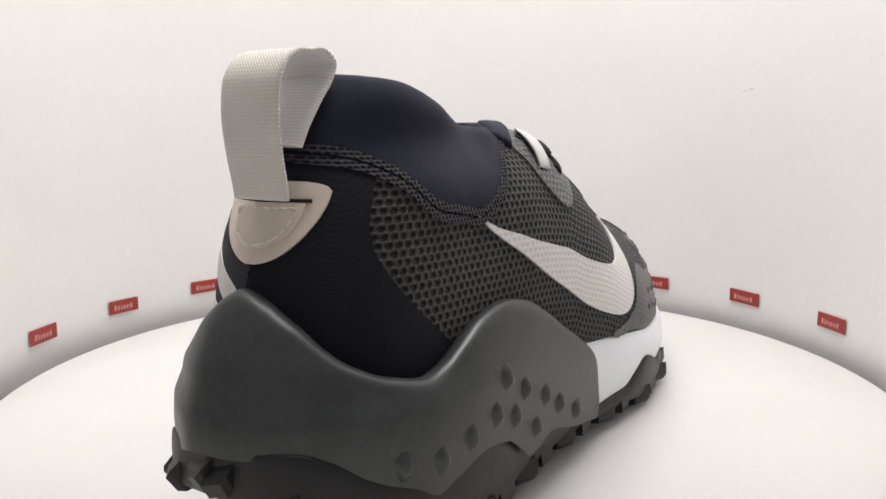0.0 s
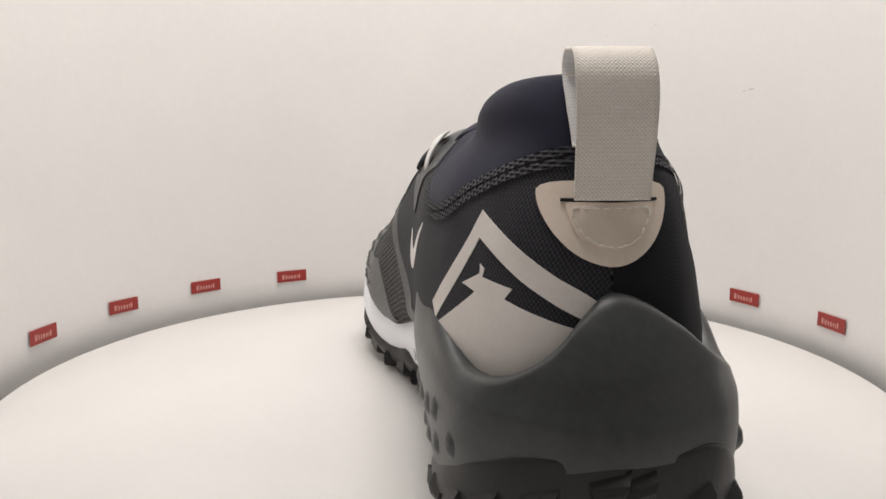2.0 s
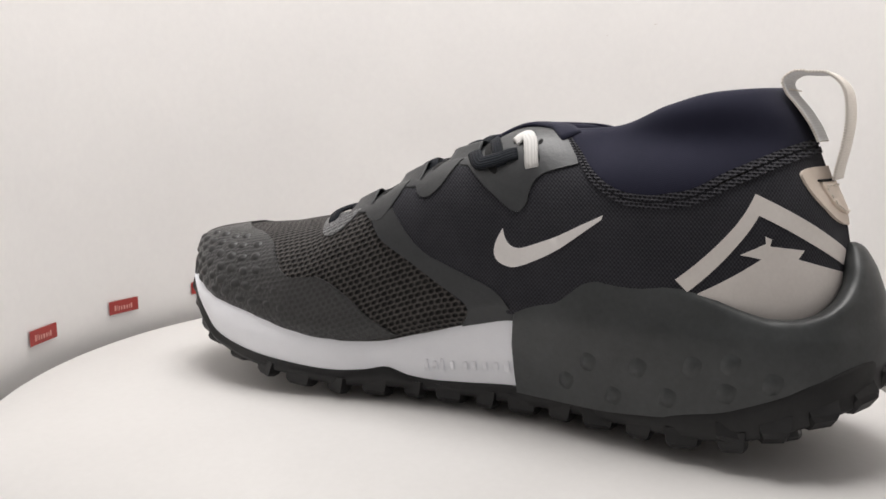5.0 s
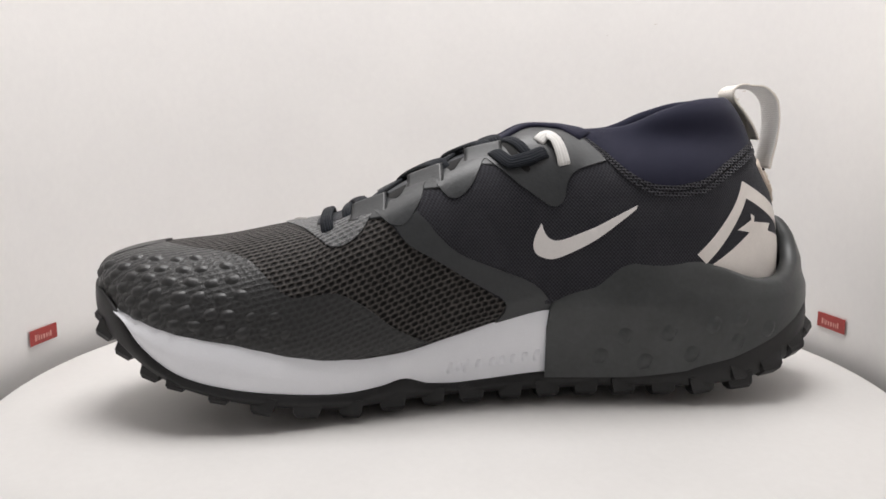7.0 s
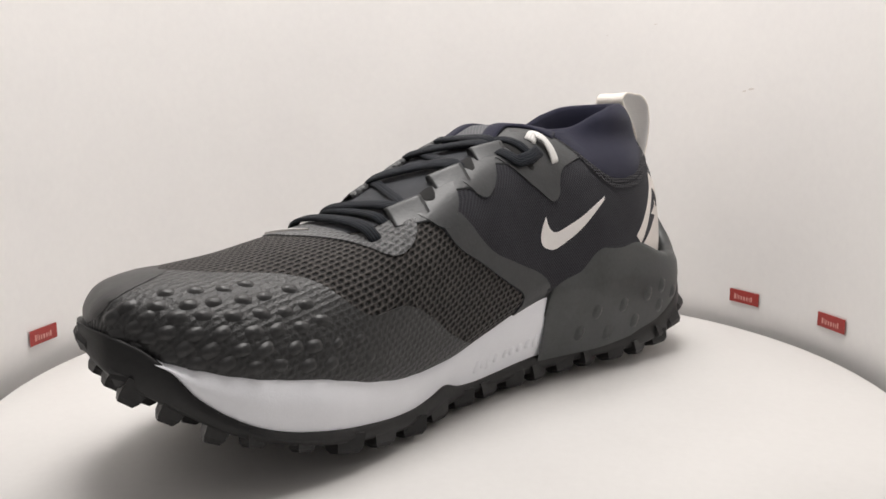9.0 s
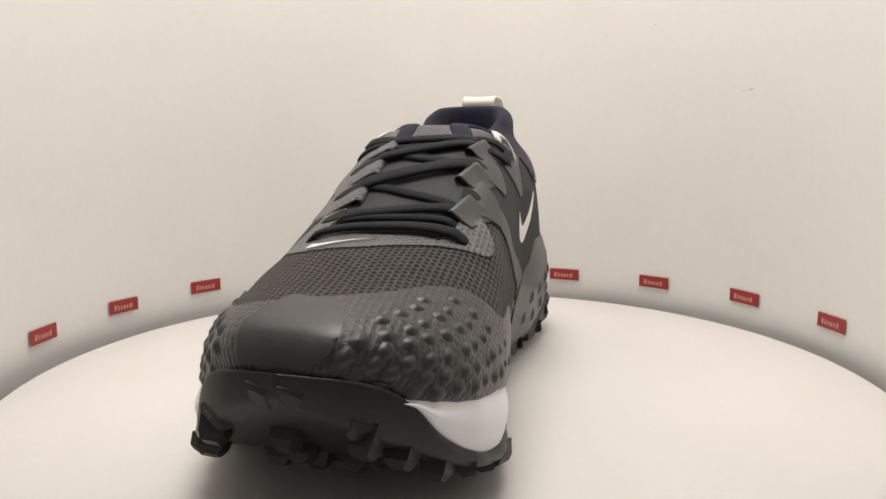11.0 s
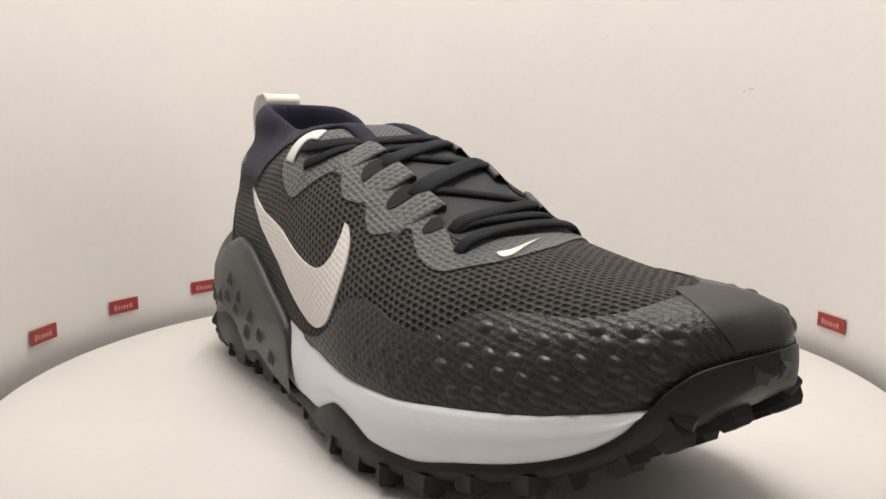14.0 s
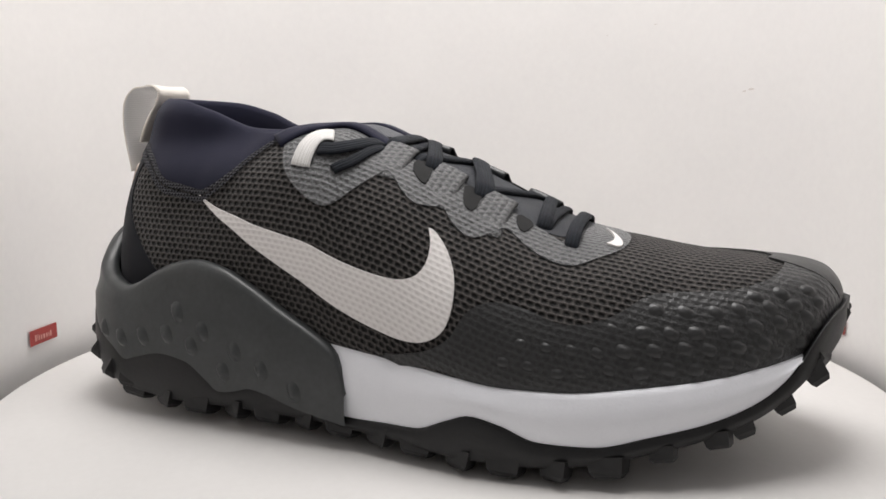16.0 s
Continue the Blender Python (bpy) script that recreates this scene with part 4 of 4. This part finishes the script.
# ---------------------------------------------------------------- heel tape, patch, stitches
tape_line = [(-137.5, 113.5), (-134.8, 119), (-130.0, 126), (-126.0, 131), (-124.6, 134.5), (-128.5, 137.4), (-136.5, 137.2), (-141.6, 134.4), (-144.6, 129), (-145.4, 121), (-144.6, 112), (-143.2, 104.5), (-142.6, 100.2)]
d = np.r_[0, np.cumsum(np.hypot(*np.diff(np.array(tape_line), axis=0).T))]
fx, fz = curve(*zip(d, [p[0] for p in tape_line])), curve(*zip(d, [p[1] for p in tape_line]))
s = np.linspace(0, d[-1], 60)
path = np.stack([fx(s), np.full_like(s, -31.6), fz(s)], -1)
tang = np.gradient(path, axis=0)
ups = np.stack([-tang[:, 2], 0 * s, tang[:, 0]], -1)
tape = new("pull_tab")
tape.parent = shoe
tape["label"] = "cream woven heel pull tab in a loop"
V, U = [], []
for i, p in enumerate(path):
    u = ups[i] / np.linalg.norm(ups[i])
    half = np.interp(i, [0, 8, 40, 59], [9.0, 9.6, 10.0, 9.4])
    for k in range(13):
        w = (k / 12 - 0.5) * 2
        V.append(p + np.array([0, w * half, 0]) + u * (0.7 - 0.25 * abs(w) ** 6 - 0.5 * w * w * (i < 25)))
        U.append((w * half, s[i]))
    for k in range(13):
        w = (0.5 - k / 12) * 2
        V.append(p + np.array([0, w * half, 0]) - u * (0.6 - 0.2 * abs(w) ** 6 + 0.5 * w * w * (i < 25)))
        U.append((w * half, s[i]))
band = mesh_object("tape", np.array(V) * MM, grid_faces(60, 26, True) + [tuple(range(26)), tuple(range(59 * 26, 60 * 26))], M_TAPE, tape, "", np.array(U))
band.data.materials.append(M_TAPE_IN)      # the inside of the loop is whiter
for face in band.data.polygons:
    side = [k % 26 for k in face.vertices]
    face.material_index = int(max(side) < 13)

bpy.context.view_layer.update()
tree = BVHTree.FromPolygons([v.co / MM for v in UPPER.data.vertices], [tuple(p.vertices) for p in UPPER.data.polygons])


def on_heel(y, z, lift):
    hit = tree.ray_cast(Vector((-260, y, z)), Vector((1, 0, 0)))
    n = hit[1] if hit[1].x < 0 else -hit[1]
    n = (n + Vector((-0.6, 0, 0))).normalized()
    return hit[0] + n * lift, n


D_SHAPE = [(-14.5, 104.2), (-31.6, 104.6), (-46.4, 104.2), (-46.9, 99), (-44.4, 92), (-39, 86), (-31.6, 83.5), (-23, 86), (-17, 92), (-14, 99)]
INNER_D = [(-21.0, 99.0, 1), (-42.4, 99.0, 1), (-42, 95), (-39, 90), (-31.6, 87.2), (-24, 90), (-21.4, 95)]
heel_patch = None
for name, shape, lift, label in (("heel_patch", D_SHAPE, 1.3, "beige D-shaped heel patch"), ("sewn_panel", INNER_D, 2.1, "stitched beige panel")):
    P, faces = mesh_2d(rounded(shape, 2), 1.6)
    top = np.array([tuple(on_heel(a, b, lift)[0]) for a, b in P])
    low = np.array([tuple(on_heel(a, b, -0.3)[0]) for a, b in P])
    V, F, rim = skirted(top, faces, low)
    ob = mesh_object(name, V * MM, F, M_PATCH, shoe if heel_patch is None else heel_patch, label)
    bm = bmesh.new()
    bm.from_mesh(ob.data)
    bmesh.ops.recalc_face_normals(bm, faces=bm.faces)
    bm.to_mesh(ob.data)
    bm.free()
    heel_patch = heel_patch or ob
ys = np.linspace(-43.4, -19.8, 24)
ribbon("slit", [tuple(on_heel(y, 99.6, 1.7)[0]) for y in ys], [tuple(on_heel(y, 99.6, 1)[1]) for y in ys], 0.9, 1.2, M_SLOT, heel_patch, "dark slit where the tape enters", 6)

stitch_bm = bmesh.new()
bmesh.ops.create_cube(stitch_bm, size=1.0, matrix=Matrix.Diagonal((1.7 * MM, 0.55 * MM, 0.5 * MM, 1)))
bmesh.ops.bevel(stitch_bm, geom=stitch_bm.edges[:], offset=0.15 * MM, segments=1, affect="EDGES")
STITCH = bpy.data.meshes.new("stitch")
stitch_bm.to_mesh(STITCH)
stitch_bm.free()
STITCH.materials.append(M_THREAD)
loop = [(-22.2, 97.6), (-41.2, 97.6), (-40.8, 95), (-38.2, 91), (-35.2, 89.1), (-31.6, 88.5), (-28, 89.1), (-25, 91), (-22.6, 95)]
for i, a in enumerate(loop):
    b = loop[(i + 1) % len(loop)]
    n = max(1, round(math.dist(a, b) / 2.3))
    for k in range(n):
        t = (k + 0.5) / n
        p, nn = on_heel(a[0] + (b[0] - a[0]) * t, a[1] + (b[1] - a[1]) * t, 2.35)
        seat(new("stitch", STITCH), p, nn, (0, b[0] - a[0], b[1] - a[1]), heel_patch)
for k in range(9):
    p = Vector(path[16]) + Vector((-1.0, (k - 4) * 2.1, 0.3))
    seat(new("stitch", STITCH), p, tuple(-ups[16]) if ups[16][0] > 0 else tuple(ups[16]), (0, 1, 0), tape)

# white bar tacks where the tab is sewn to the collar
for z in (112.0, 113.6):
    for y in np.linspace(-44, -19, 11):
        p, nn = on_heel(float(y), z - 0.02 * (y + 31.5) ** 2 * 0.4, 1.9)
        tack = new("stitch", STITCH)
        seat(tack, p, nn, (0, 1, 0.9 if z > 113 else -0.9), tape)
        tack.matrix_local = tack.matrix_local @ Matrix.Diagonal((0.6, 0.7, 0.7, 1))

# ---------------------------------------------------------------- studs on the heel clip, raised bars on the midsole
STUD = nub_mesh(6.0, 5.0, 1.1)
STUD_BIG = nub_mesh(6.4, 4.6, 1.6)
for me in (STUD, STUD_BIG):
    me.materials.append(M_CLIP)


def stud(mesh, q, h):
    p = clip_at(q, h)
    a, b = clip_at(q + 0.05, h) - clip_at(q - 0.05, h), clip_at(q, h + 0.02) - clip_at(q, h - 0.02)
    n = np.cross(a, b)
    n = n if n @ (p - np.array((-90, -30, p[2]))) > 0 else -n
    seat(new("stud", mesh), p, n, (0.3, 0, -1), clip)


for x, h in ((-61, 0.21), (-80, 0.13), (-100, 0.155), (-119.7, 0.23), (-70.6, 0.36), (-89.6, 0.345), (-108.5, 0.425), (-120.7, 0.51), (-133.5, 0.32)):
    stud(STUD, math.sqrt(x + 163), h)
for x, h in ((-122, 0.32), (-109, 0.26), (-96, 0.26), (-78, 0.43), (-84, 0.21), (-63, 0.36), (-69, 0.18), (-51, 0.25), (-36.5, 0.20), (-90, 0.50), (-134, 0.24)):
    stud(STUD_BIG, -math.sqrt(x + 163), h)

bar_x = (3, -1, -4, -9, -15, -19, -24, -29, -34)
for k, x in enumerate(bar_x):
    z = 20.5 + (3 - x) * 0.115
    y, z = (float(k) for k in arched(x, float(SOLE_M(x)) - 1.2 + 1.7, z, 1.0))
    bm = bmesh.new()
    tall = (6.2, 4.2, 7.0, 4.4, 4.2, 4.4, 4.2, 4.4, 6.0)[k]
    bmesh.ops.create_cube(bm, size=1.0, matrix=Matrix.Diagonal((2.6 * MM, 0.35 * MM, tall * 0.9 * MM, 1)))
    bmesh.ops.bevel(bm, geom=bm.edges[:], offset=0.15 * MM, segments=1, affect="EDGES")
    ob = part("raised_bar", bm, M_FOAM, shoe)
    ob.matrix_local = Matrix.Translation(Vector((x, y, z)) * MM) @ pose(0, 0, 0, -8, 0, -8)


def motions():
    """The plate and the shoe on it turn at an even pace."""
    rows = [k * 0.5 for k in range(33)]
    walk(turntable, [(t, pose(*DISC_C, 0.0, 0, 0, 17.482 * t)) for t in rows])
    walk(shoe, [(t, pose(0, 0, 0, 0, 0, 180.13 + 17.482 * (t - 7.0))) for t in rows])


motions()
